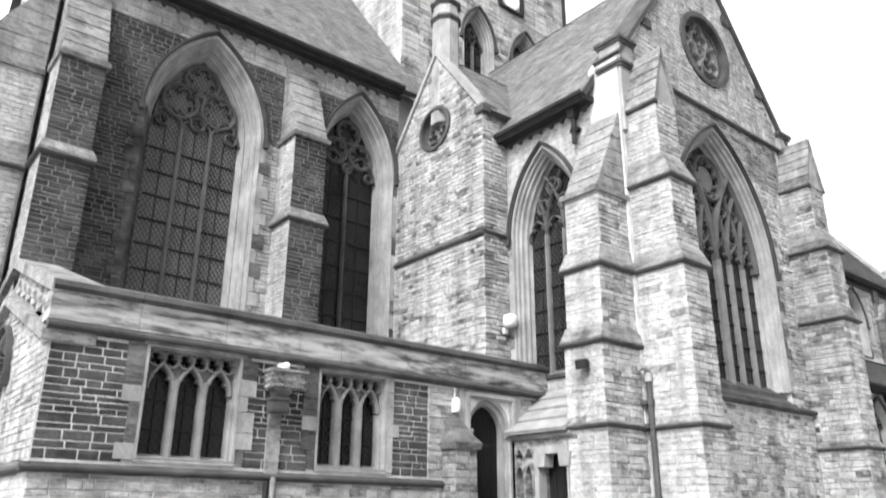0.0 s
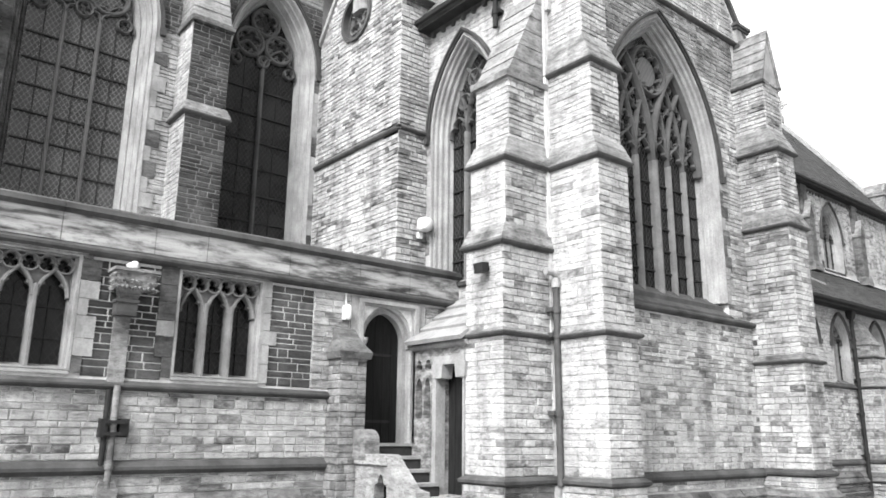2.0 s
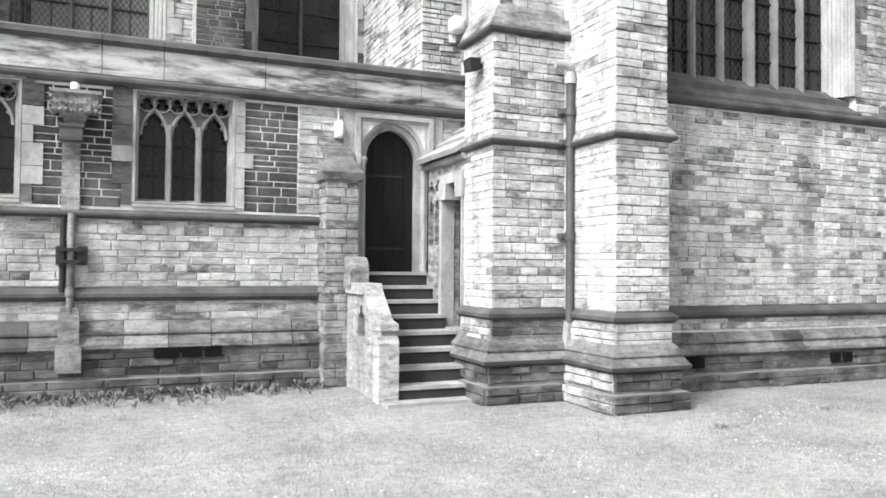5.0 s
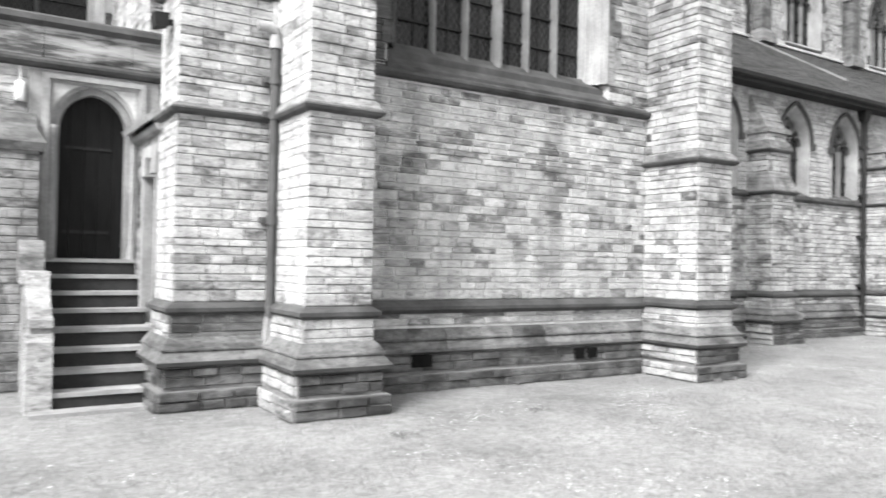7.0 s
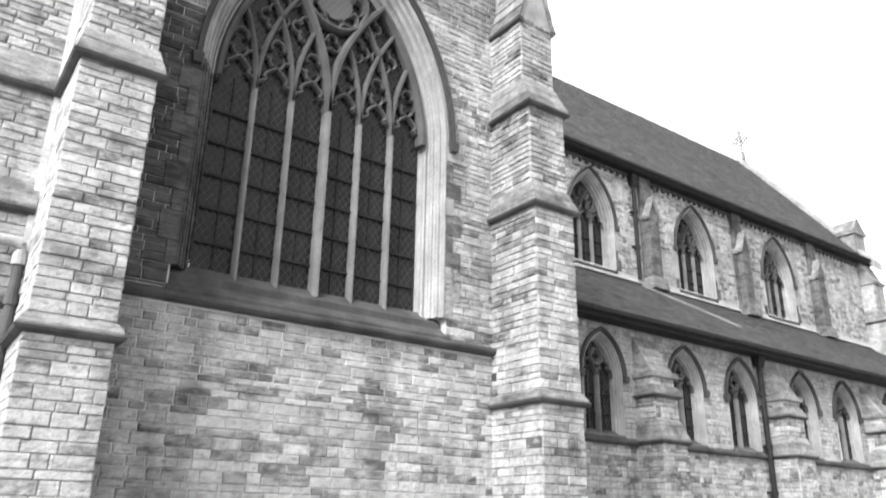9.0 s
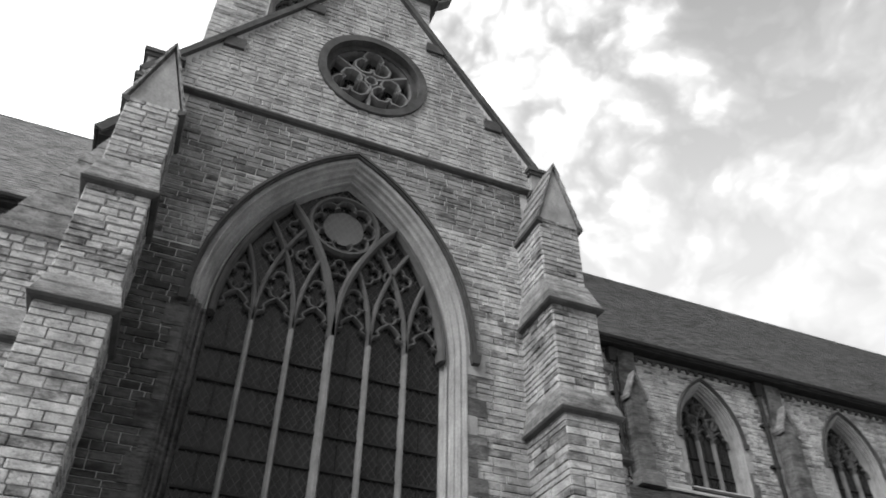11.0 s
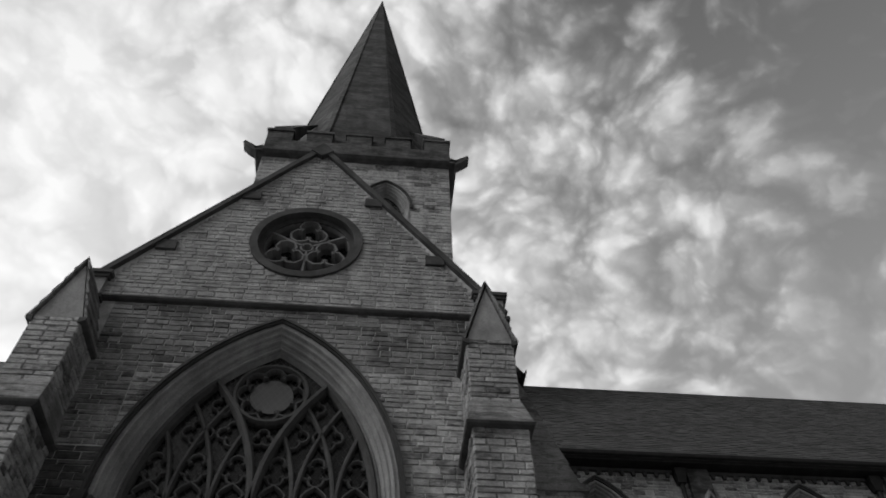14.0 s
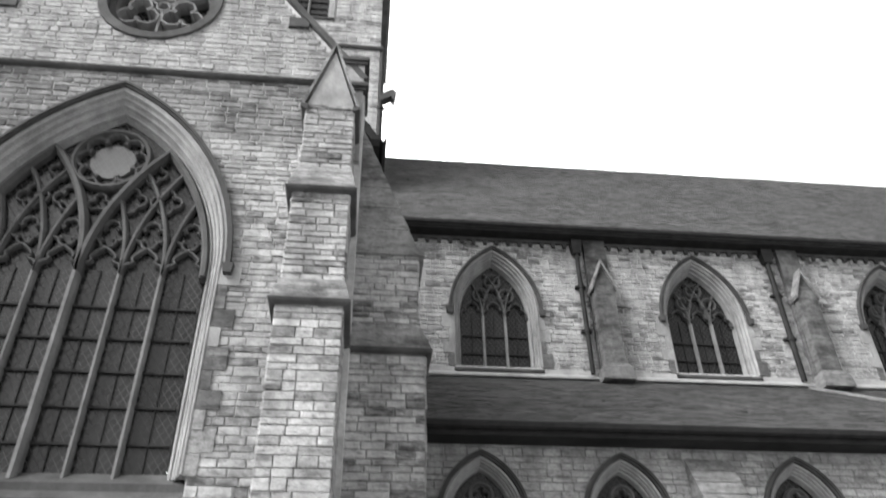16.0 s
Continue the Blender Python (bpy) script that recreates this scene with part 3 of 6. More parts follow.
        foiled(cu, spring + h * 0.70, q, 6, 0.075)
        for s in (-1, 1):
            foiled(cu + s * a * 0.44, spring + h * 0.36, q, 6, 0.075, math.pi / 2 + s * 0.3)
        for s in (-1, 1):
            foiled(cu + s * a * 0.80, spring + h * 0.06, a * 0.14, 3, 0.04)
        foiled(cu, spring + h * 0.12, a * 0.16, 3, 0.04)
    elif style == "inter":
        for i in range(1, lights):
            arcs_from(cu - a + w * i, cu, a, R, mull * 0.8)
        h = apex - spring
        foiled(cu, spring + h * 0.66, a * 0.24, 4, 0.045)
        for s in (-1, 1):
            foiled(cu + s * a * 0.40, spring + h * 0.40, a * 0.22, 3, 0.045)
    else:
        h = apex - spring
        foiled(cu, spring + h * 0.52, a * 0.36, 4, 0.06)
    g.done("tracery", TRACERY, win, "cusped bar tracery")
    return win, arch_loop(cu, a, sill - 0.08, spring, apex, wide - 0.005), arch_loop(cu, a, sill - 0.02, spring, apex, wide + 0.0)


def rose_window(name, label, fa, cu, cz, r):
    g = Geo()
    g.ring(fa, circle(cu, cz, r, 40), circle(cu, cz, r * 0.86, 40), -0.4, 0.06, True)
    g.ring(fa, circle(cu, cz, r * 0.88, 40), circle(cu, cz, r * 0.76, 40), -0.4, -0.08, True)
    win = g.done(name, STRING)
    tagged(win, label, "window", kind="structure")
    g = Geo()
    g.prism(fa, circle(cu, cz, r * 0.8, 32), -0.34, -0.32)
    g.done("pane", GLASS, win)
    g = Geo()
    k = r * 0.78
    for i in range(3):
        t = math.pi / 2 + 2 * math.pi * i / 3
        c = (cu + k * 0.53 * math.cos(t), cz + k * 0.53 * math.sin(t))
        g.bar(fa, foil(c[0], c[1], k * 0.46, 3, t), k * 0.1, -0.32, -0.08, True)
        t2 = t + math.pi / 3
        g.bar(fa, [(cu + k * 0.1 * math.cos(t2), cz + k * 0.1 * math.sin(t2)), (cu + k * math.cos(t2), cz + k * math.sin(t2))], k * 0.12, -0.32, -0.1)
    g.bar(fa, circle(cu, cz, k * 0.14, 12), k * 0.09, -0.32, -0.1, True)
    g.bar(fa, circle(cu, cz, k, 32), k * 0.1, -0.32, -0.1, True)
    g.done("tracery", MULLION, win, "three-lobed cusped tracery")
    return win


def frustum(g, fa, cu, lo, hi):
    """lo, hi: (z, half width, projection); the back stays in the wall."""
    (z0, w0, p0), (z1, w1, p1) = lo, hi
    g.add([fa.at(cu - w0, -0.05, z0), fa.at(cu + w0, -0.05, z0), fa.at(cu + w0, p0, z0), fa.at(cu - w0, p0, z0),
           fa.at(cu - w1, -0.05, z1), fa.at(cu + w1, -0.05, z1), fa.at(cu + w1, p1, z1), fa.at(cu - w1, p1, z1)],
          [(0, 1, 2, 3), (4, 5, 6, 7), (0, 1, 5, 4), (1, 2, 6, 5), (2, 3, 7, 6), (3, 0, 4, 7)])


def buttress(label, fa, cu, stages, cap, mat, plinth=True, own=False, group="", west=None):
    """stages: (z0, z1, projection, half width) from the ground up; cap: ('gable', z of tip) or ('slope', z at the wall)."""
    g = Geo()
    for z0, z1, p, w in stages:
        g.box(fa, cu - w, cu + w, z0, z1, -0.05, p)
    core = g.done("buttress", MORTAR)
    tagged(core, label, "buttress", group, "structure")
    left, right = {"S": ("W", "E"), "W": ("S", "N"), "E": ("S", "N")}[fa.side]
    for k, (z0, z1, p, w) in enumerate(stages):
        zz = max(z0, 0.0)
        lo = 1.08 if plinth and k == 0 else zz
        # west fronts take the paler stone: the sun on them is painted in
        masonry(Face(fa.side, fa.c + (p if fa.side == "E" else -p)), rect_loop(cu - w - 0.012, cu + w + 0.012, lo, z1), [], SUNLIT if fa.side == "W" else mat, core, (cu - w, cu + w, lo, z1) if own and z1 < 6 else None)
        for side, s in ((left, -1), (right, 1)):
            if fa.side == "S":
                sf = Face(side, cu + s * w)
                rng = (fa.c - p, fa.c + 0.02)
            elif fa.side == "W":
                sf = Face("S" if s < 0 else "N", cu + s * w)
                rng = (fa.c - p, fa.c + 0.02)
            else:
                sf = Face("S" if s < 0 else "N", cu + s * w)
                rng = (fa.c - 0.02, fa.c + p)
            # west cheeks likewise carry their sunlight in the stone colour
            masonry(sf, rect_loop(*rng, lo, z1), [], (west or SUNLIT) if sf.side == "W" else mat, core, (*rng, lo, z1) if own and z1 < 6 and sf.side in "WS" else None)
        # weathering on top of the stage
        if k + 1 < len(stages):
            p2, w2 = stages[k + 1][2:]
            g = Geo()
            frustum(g, fa, cu, (z1 - 0.055, w + 0.025, p + 0.025), (z1 - 0.03, w + 0.075, p + 0.075))
            frustum(g, fa, cu, (z1 - 0.03, w + 0.075, p + 0.075), (z1, w + 0.09, p + 0.09))
            frustum(g, fa, cu, (z1, w + 0.09, p + 0.09), (z1 + 0.02, w + 0.075, p + 0.075))
            g.done("drip_moulding", STRING, core, "dark drip moulding")
            g = Geo()
            up = min(0.46, 0.05 + 2.9 * max(p - p2, 0))
            n = max(1, round(up / 0.15))
            za, wa, pa = z1 + 0.018, w + 0.065, p + 0.065
            dw, dp = (wa - w2 - 0.016) / n, (pa - p2 - 0.016) / n
            for i in range(n):
                frustum(g, fa, cu, (za + up * i / n, wa - dw * i, pa - dp * i), (za + up * (i + 0.22) / n, wa - dw * i, pa - dp * i))
                frustum(g, fa, cu, (za + up * (i + 0.22) / n, wa - dw * i, pa - dp * i), (za + up * (i + 1) / n, wa - dw * (i + 0.8), pa - dp * (i + 0.8)))
            g.done("weathering", WEATHER, core, "sloping weathered offset")
    z1, p, w = stages[-1][1:]
    g = Geo()
    if cap[0] == "gable":
        tip = cap[1]
        g.prism(fa, [(cu - w, z1), (cu + w, z1), (cu, tip - 0.12)], -0.05, p)
        g.done("gablet", DRESSED, core)
        for s in (-1, 1):
            g = Geo()
            n = 5
            lo = z1 - 0.05
            for i in range(n):
                a, b = i / n, (i + 1) / n
                u0, zz0 = cu + s * (w + 0.05) * (1 - a), lo + (tip - lo) * a
                u1, zz1 = cu + s * (w + 0.05) * (1 - b), lo + (tip - lo) * b
                g.prism(fa, [(u0, zz0 - 0.03), (u0 + s * 0.03, zz0 + 0.02), (u1, zz1 + 0.03), (u1, zz1 - 0.03)], -0.05, p + 0.045)
            g.done("cap_slope", WEATHER, core, "overlapping stone cap slabs")
            g = Geo()
            u0 = cu + s * w
            g.prism(fa, [(u0 - s * 0.02, lo + 0.02), (u0 + s * 0.075, lo + 0.02), (u0 + s * 0.07, lo - 0.03), (u0 - s * 0.02, lo - 0.08)], -0.05, p + 0.05)
            g.done("eaves_moulding", STRING, core)
    elif cap[0] == "slope":
        zt = cap[1]
        frustum(g, fa, cu, (z1 - 0.08, w + 0.06, p + 0.08), (z1 + 0.02, w + 0.07, p + 0.09))
        n = cap[2] if len(cap) > 2 else 5
        for i in range(n):
            a, b = i / n, (i + 1) / n
            z_a, z_b = z1 + (zt - z1) * a, z1 + (zt - z1) * b
            p_a, p_b = p * (1 - a) + 0.02, p * (1 - b) + 0.01
            frustum(g, fa, cu, (z_a, w + 0.012, p_a + 0.006), (z_b, w + 0.004, p_b))
        g.done("weathering", WEATHER, core, "long slabbed weathering")
    if plinth:
        p, w = stages[0][2:]
        g = Geo()
        frustum(g, fa, cu, (0.97, w + 0.04, p + 0.04), (1.0, w + 0.085, p + 0.085))
        frustum(g, fa, cu, (1.0, w + 0.085, p + 0.085), (1.04, w + 0.09, p + 0.09))
        frustum(g, fa, cu, (1.04, w + 0.09, p + 0.09), (1.09, w + 0.02, p + 0.02))
        g.done("base_moulding", STRING, core)
        g = Geo()
        frustum(g, fa, cu, (0.50, w + 0.185, p + 0.185), (0.605, w + 0.105, p + 0.105))
        frustum(g, fa, cu, (0.605, w + 0.128, p + 0.128), (0.625, w + 0.128, p + 0.128))
        frustum(g, fa, cu, (0.625, w + 0.126, p + 0.126), (0.735, w + 0.05, p + 0.05))
        g.done("plinth", SLAB, core, "splayed plinth stones")
        g = Geo()
        frustum(g, fa, cu, (0.435, w + 0.13, p + 0.13), (0.46, w + 0.18, p + 0.18))
        frustum(g, fa, cu, (0.46, w + 0.18, p + 0.18), (0.50, w + 0.192, p + 0.192))
        g.done("plinth_drip", STRING, core)
        g = Geo()
        frustum(g, fa, cu, (0.66, w + 0.03, p + 0.03), (0.98, w + 0.03, p + 0.03))
        g.done("plinth_core", MORTAR, core)
        g = Geo()
        frustum(g, fa, cu, (-0.1, w + 0.10, p + 0.10), (0.44, w + 0.10, p + 0.10))
        g.done("footing", MORTAR, core)
        for d, lo, hi in ((0.03, 0.72, 0.97), (0.10, 0.2, 0.43), (0.17, -0.02, 0.2)):
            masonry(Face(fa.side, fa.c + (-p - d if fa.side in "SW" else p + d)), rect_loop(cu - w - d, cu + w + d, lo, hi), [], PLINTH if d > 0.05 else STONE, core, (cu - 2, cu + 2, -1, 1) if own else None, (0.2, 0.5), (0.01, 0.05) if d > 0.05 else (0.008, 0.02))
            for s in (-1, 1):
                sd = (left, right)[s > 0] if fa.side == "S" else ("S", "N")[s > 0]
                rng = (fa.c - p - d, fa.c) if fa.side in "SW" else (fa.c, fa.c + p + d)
                # west footing sides get lighter stone, their sunlit brightness put into colour
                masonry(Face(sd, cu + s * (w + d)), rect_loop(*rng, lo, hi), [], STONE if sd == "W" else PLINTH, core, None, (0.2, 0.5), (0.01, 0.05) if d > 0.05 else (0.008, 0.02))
        g = Geo()
        frustum(g, fa, cu, (-0.1, w + 0.165, p + 0.165), (0.2, w + 0.165, p + 0.165))
        g.done("footing", MORTAR, core)
    return core


def plinth_run(fa, u0, u1, parent, band=1.02, own=False, ragged=0.008):
    k = band / 1.02
    g = Geo()
    g.profile(fa, [(-0.02, band + 0.09), (0.05, band + 0.05), (0.10, band), (0.10, band - 0.04), (0.04, band - 0.09), (-0.02, band - 0.1)], u0, u1)
    g.done("base_moulding", STRING, parent, "rounded base string course")
    n = max(1, round((u1 - u0) / 0.52))
    rnd = random.Random(round(u0 * 7))
    for i in range(n):
        a, b = u0 + (u1 - u0) * i / n + 0.004, u0 + (u1 - u0) * (i + 1) / n - 0.004
        o = rnd.uniform(-ragged, ragged)
        g = Geo()
        g.profile(fa, [(-0.02, 0.76 * k), (0.02 + o, 0.74 * k), (0.10 + o, 0.635 * k), (0.10 + o, 0.61 * k), (0.07 + o, 0.605 * k), (0.15 + o, 0.51 * k), (0.155 + o, 0.47 * k), (0.09, 0.435 * k), (-0.02, 0.42 * k)], a, b)
        g.done("plinth_stone", rnd.choice((SLAB, SLAB, PLINTH)) if ragged < 0.01 else rnd.choice((SLAB, PLINTH, STAINED, STRING)), parent)
    g = Geo()
    g.box(fa, u0, u1, -0.1, 0.44 * k, -0.02, 0.08)
    g.box(fa, u0, u1, -0.1, 0.2, -0.02, 0.15)
    g.done("footing", MORTAR, parent)
    up = Face(fa.side, fa.c)
    masonry(up, rect_loop(u0, u1, 0.75 * k, band - 0.08), [], STONE, parent, (u0, u1, 0, 3) if own else None, (0.25, 0.6))
    masonry(Face(fa.side, fa.c - 0.08 if fa.side in "SW" else fa.c + 0.08), rect_loop(u0, u1, 0.2, 0.43 * k), [], PLINTH, parent, (u0, u1, 0, 3) if own else None, (0.2, 0.55), (0.01, 0.04))
    masonry(Face(fa.side, fa.c - 0.15 if fa.side in "SW" else fa.c + 0.15), rect_loop(u0, u1, -0.02, 0.2), [], PLINTH, parent, (u0, u1, 0, 3) if own else None, (0.25, 0.6), (0.01, 0.05))


def slated_roof(name, label, e0, e1, r0, r1, gauge=0.17, width=0.22, lift=0.006, mat=None):
    """A slope of overlapping slates between the eave e0-e1 and the ridge r0-r1."""
    e0, e1, r0, r1 = map(Vector, (e0, e1, r0, r1))
    up = ((r0 + r1) / 2 - (e0 + e1) / 2)
    nrm = (e1 - e0).cross(up).normalized()
    if nrm.z < 0:
        nrm.negate()
    g = Geo()
    lowered = -0.12 * nrm
    g.add([tuple(p) for p in (e0, e1, r1, r0)] + [tuple(p + lowered) for p in (e0, e1, r1, r0)],
          [(0, 1, 2, 3), (7, 6, 5, 4), (0, 4, 5, 1), (1, 5, 6, 2), (2, 6, 7, 3), (3, 7, 4, 0)])
    roof = g.done(name, STRING)
    tagged(roof, label, "roof", kind="structure")
    g = Geo()
    rnd = random.Random(name)
    rows = max(1, int(up.length / gauge))
    for k in range(rows):
        a, b = k / rows, min(1, (k + 1.5) / rows)
        la, lb = e0.lerp(r0, a), e1.lerp(r1, a)
        ua, ub = e0.lerp(r0, b), e1.lerp(r1, b)
        n = max(1, int((lb - la).length / width))
        off = rnd.random()
        gap = 0.003 / (lb - la).length
        cuts = [(i + off + rnd.uniform(-0.15, 0.15)) / n for i in range(-1, n + 2)]
        for s0, s1 in zip(cuts, cuts[1:]):
            s0, s1 = max(0, s0 + gap), min(1, s1 - gap)
            if s1 - s0 < 0.2 / n:
                continue
            h = lift * rnd.uniform(0.8, 2.6)
            p = [la.lerp(lb, s0) + nrm * (h + 0.006), la.lerp(lb, s1) + nrm * (h + 0.006 + rnd.uniform(-0.002, 0.003)), ua.lerp(ub, s1) + nrm * 0.006, ua.lerp(ub, s0) + nrm * 0.006,
                 la.lerp(lb, s0), la.lerp(lb, s1)]
            g.add([tuple(q) for q in p], [(0, 1, 2, 3), (4, 5, 1, 0)])
    ob = g.done("slates", mat or SLATE, roof, fix=False)
    ob["kind"] = "stuff"
    return roof


def dentils(fa, u0, u1, z, parent, step=0.3):
    """A corbel table under the eaves."""
    g = Geo()
    g.box(fa, u0, u1, z, z + 0.07, -0.02, 0.08)
    u = u0 + 0.1
    while u < u1 - 0.1:
        g.prism(fa, [(u - 0.05, z), (u + 0.05, z), (u + 0.035, z - 0.09), (u - 0.035, z - 0.09)], -0.02, 0.07)
        u += step
    g.done("corbel_table", STRING, parent, "small stone corbels under the eaves")


def gutter(name_label, fa, u0, u1, z, out):
    g = Geo()
    g.profile(fa, [(out - 0.055, z), (out - 0.045, z - 0.06), (out, z - 0.09), (out + 0.045, z - 0.06), (out + 0.055, z + 0.01), (out + 0.042, z + 0.01), (out, z - 0.065), (out - 0.042, z)], u0, u1)
    ob = g.done("gutter", IRON)
    g = Geo()
    g.box(fa, u0, u1, z - 0.16, z - 0.02, 0.0, out - 0.05)
    g.done("eaves_board", IRON, ob)
    return tagged(ob, name_label, "gutter", "gutters of the church")


# ---- ground ----
def ground_mesh():
    g = Geo()
    n = 60
    lo, hi, l2, h2 = -30.0, 60.0, -40.0, 50.0
    for j in range(n + 1):
        for i in range(n + 1):
            x, y = lo + (hi - lo) * i / n, l2 + (h2 - l2) * j / n
            g.v.append((x, y, 0.02 * noise.noise(Vector((x * 0.35, y * 0.35, 0))) - 0.01))
    for j in range(n):
        for i in range(n):
            k = j * (n + 1) + i
            g.f.append((k, k + 1, k + n + 2, k + n + 1))
    k = len(g.v)
    g.v += [(-2000, -2000, -0.6), (2000, -2000, -0.6), (2000, 2000, -0.6), (-2000, 2000, -0.6)]
    c = [0, n, (n + 1) * (n + 1) - 1, n * (n + 1)]
    edges = [[i for i in range(n + 1)], [n + i * (n + 1) for i in range(n + 1)], [n * (n + 1) + n - i for i in range(n + 1)], [(n - i) * (n + 1) for i in range(n + 1)]]
    for s in range(4):
        g.f.append(tuple(reversed(edges[s])) + (k + s, k + (s + 1) % 4))
    return g


def lawn_material():
    """Short mown turf: worn patches, tufts and fine blades."""
    m, N, L, b = material("mown_lawn", 0.95)
    worn = ramp_of(N, L, noise_at(N, L, 0.9, 6, 0.6), [(0.32, 0.19), (0.68, 0.32)])
    tuft = ramp_of(N, L, noise_at(N, L, 9.0, 6, 0.7), [(0.32, 0.72), (0.66, 1.2)])
    fine = ramp_of(N, L, noise_at(N, L, 55.0, 6, 0.75), [(0.34, 0.55), (0.66, 1.4)])
    L.new(times(N, L, times(N, L, worn, tuft), fine), b.inputs["Base Color"])
    bumped(N, L, b, 42.0, 1.0, 0.03)
    return m


LAWN = lawn_material()
lawn = ground_mesh().done("ground", LAWN, smooth=True)
structure(lawn, "short mown lawn in front of the church", "lawn")

# ---- south transept ----
TS, TW, TE = Face("S", 7.7), Face("W", 10.6), Face("E", 17.25)
TX = 13.92
gable = [(10.6, -0.2), (17.25, -0.2), (17.25, 10.2), (TX, 14.85), (10.6, 10.2)]
great, great_hole, great_clear = gothic_window("window_1", "tall six-light traceried transept window with leaded glass", TS, 13.84, 1.53, 4.2, 6.78, 9.45, 6, "great", wide=0.30, depth=0.34, bars=0.43, mull=0.066, soot_shaded=True, lip=-0.1, quoins=True)
great_hole = arch_loop(13.84, 1.53, 3.94, 6.78, 9.45, 0.295)
great_clear = arch_loop(13.84, 1.53, 3.90, 6.78, 9.45, 0.30)
rose_hole = circle(13.95, 11.82, 0.93, 32)
g = Geo()
g.wall(TS, gable, [great_hole, rose_hole], 0.7)
wall_ts = structure(g.done("wall_transept_south", PALE_MORTAR), "coursed sandstone gable wall of the transept", "wall")
rose_window("window_2", "round traceried window high in the transept gable", TS, 13.95, 11.82, 0.95)
clear = [great_clear, circle(13.95, 11.82, 0.95, 32)]
masonry(TS, rect_loop(11.3, 16.6, 1.1, 3.78), [], STONE, wall_ts, (12.2, 16.5, 1.1, 3.6))
masonry(TS, [(12.0, 3.93), (16.6, 3.93), (16.6, 8.9), (12.0, 8.9)], [great_clear], STONE, wall_ts, (11.3, 16.6, 4.0, 7.2))
masonry(TS, rect_loop(11.3, 16.6, 8.9, 10.1), [great_clear], STAINED, wall_ts)
# strip between buttress and window: soot and the buttress's shadow, both painted in
masonry(TS, rect_loop(11.3, 12.0, 3.93, 7.5), [], SOOT_SHADE, wall_ts, (11.3, 12.0, 4.0, 7.2))
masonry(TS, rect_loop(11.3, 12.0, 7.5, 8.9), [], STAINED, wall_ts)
masonry(TS, [(10.75, 10.22), (17.1, 10.22), (TX, 14.8)], [circle(13.95, 11.82, 0.95, 32)], GABLE, wall_ts)
plinth_run(TS, 11.3, 16.6, wall_ts, own=True)
g = Geo()
g.profile(TS, string_profile(3.84, 0.12, 0.15), 11.3, 16.58)
g.box(TS, 16.46, 16.58, 3.1, 3.84, -0.02, 0.1)
g.done("string_course", STRING, wall_ts, "moulded string course under the window")
g = Geo()
g.profile(TS, [(-0.45, 4.2), (-0.3, 4.3), (-0.12, 4.12), (-0.10, 4.09), (-0.12, 4.07), (0.06, 3.93), (0.06, 3.89), (-0.45, 3.86)], 12.0, 15.72)
g.done("window_slope", STRING, wall_ts, "steep weathered sill slope")
g = Geo()
g.profile(TS, string_profile(10.16, 0.09, 0.14), 10.9, 16.95)
g.done("string_course", STRING, wall_ts)
for s in (-1, 1):
    g = Geo()
    prev = None
    n = 7
    for i in range(n):
        a, b = i / n, (i + 1) / n
        x0, z0 = TX + s * 3.36 * (1 - a), 10.29 + 4.65 * a
        x1, z1 = TX + s * 3.36 * (1 - b), 10.29 + 4.65 * b
        q = Geo()
        q.prism(TS, [(x0, z0), (x1, z1), (x1 - s * 0.08, z1 - 0.055 if i < n - 1 else z1 - 0.11), (x0 - s * 0.08, z0 - 0.055)], -0.55, 0.09)
        q.done("coping_stone", STRING, wall_ts)
    for a in (0.28, 0.62):
        q = Geo()
        x0, z0 = TX + s * 3.28 * (1 - a), 10.2 + 4.65 * a
        q.prism(TS, [(x0, z0 + 0.1), (x0 - s * 0.3, z0 + 0.1), (x0 - s * 0.3, z0 - 0.12), (x0 + s * 0.02, z0 - 0.12)], -0.1, 0.06)
        q.done("bond_stone", STRING, wall_ts)
    q = Geo()
    x0, x1 = sorted((TX + s * 2.87, TX + s * 3.30))
    f = Face("S", 7.62)
    q.box(f, x0, x1, 8.6, 10.62, -0.5, 0)
    ped = q.done("pinnacle", DRESSED)
    tagged(ped, "square stone corner pinnacle with moulded caps", "pinnacle", "transept pinnacles", "structure")
    for z in (10.04, 10.6):
        q = Geo()
        q.box(f, x0 - 0.04, x1 + 0.04, z - 0.06, z, -0.54, 0.04)
        q.box(f, x0 - 0.07, x1 + 0.07, z, z + 0.07, -0.57, 0.07)
        q.done("moulding", STRING, ped)

q = Geo()
q.prism(TS, [(TX - 0.22, 14.7), (TX, 14.98), (TX + 0.22, 14.7), (TX, 14.5)], -0.58, 0.118)
q.done("apex_stone", STRING, wall_ts)
lancet, lan_hole, lan_clear = gothic_window("window_3", "three-light pointed window in the transept side wall", TW, 9.72, 0.72, 4.3, 7.2, 8.75, 3, "inter", wide=0.26, depth=0.34, bars=0.45, mull=0.06, quoins=True)
g = Geo()
g.wall(TW, rect_loop(8.4, 14.8, -0.2, 9.6), [lan_hole], 0.7)
wall_tw = structure(g.done("wall_transept_west", MORTAR), "coursed sandstone side wall of the transept in sunlit pale colour", "wall")
# this west wall is coloured paler to stand for sun on it
masonry(TW, rect_loop(8.4, 10.8, 3.9, 9.4), [lan_clear], SUNLIT, wall_tw, (8.4, 10.8, 3.9, 9.4))
dentils(TW, 8.42, 10.8, 9.42, wall_tw)
g = Geo()
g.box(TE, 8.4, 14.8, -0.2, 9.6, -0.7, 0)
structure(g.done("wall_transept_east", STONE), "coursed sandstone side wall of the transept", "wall")
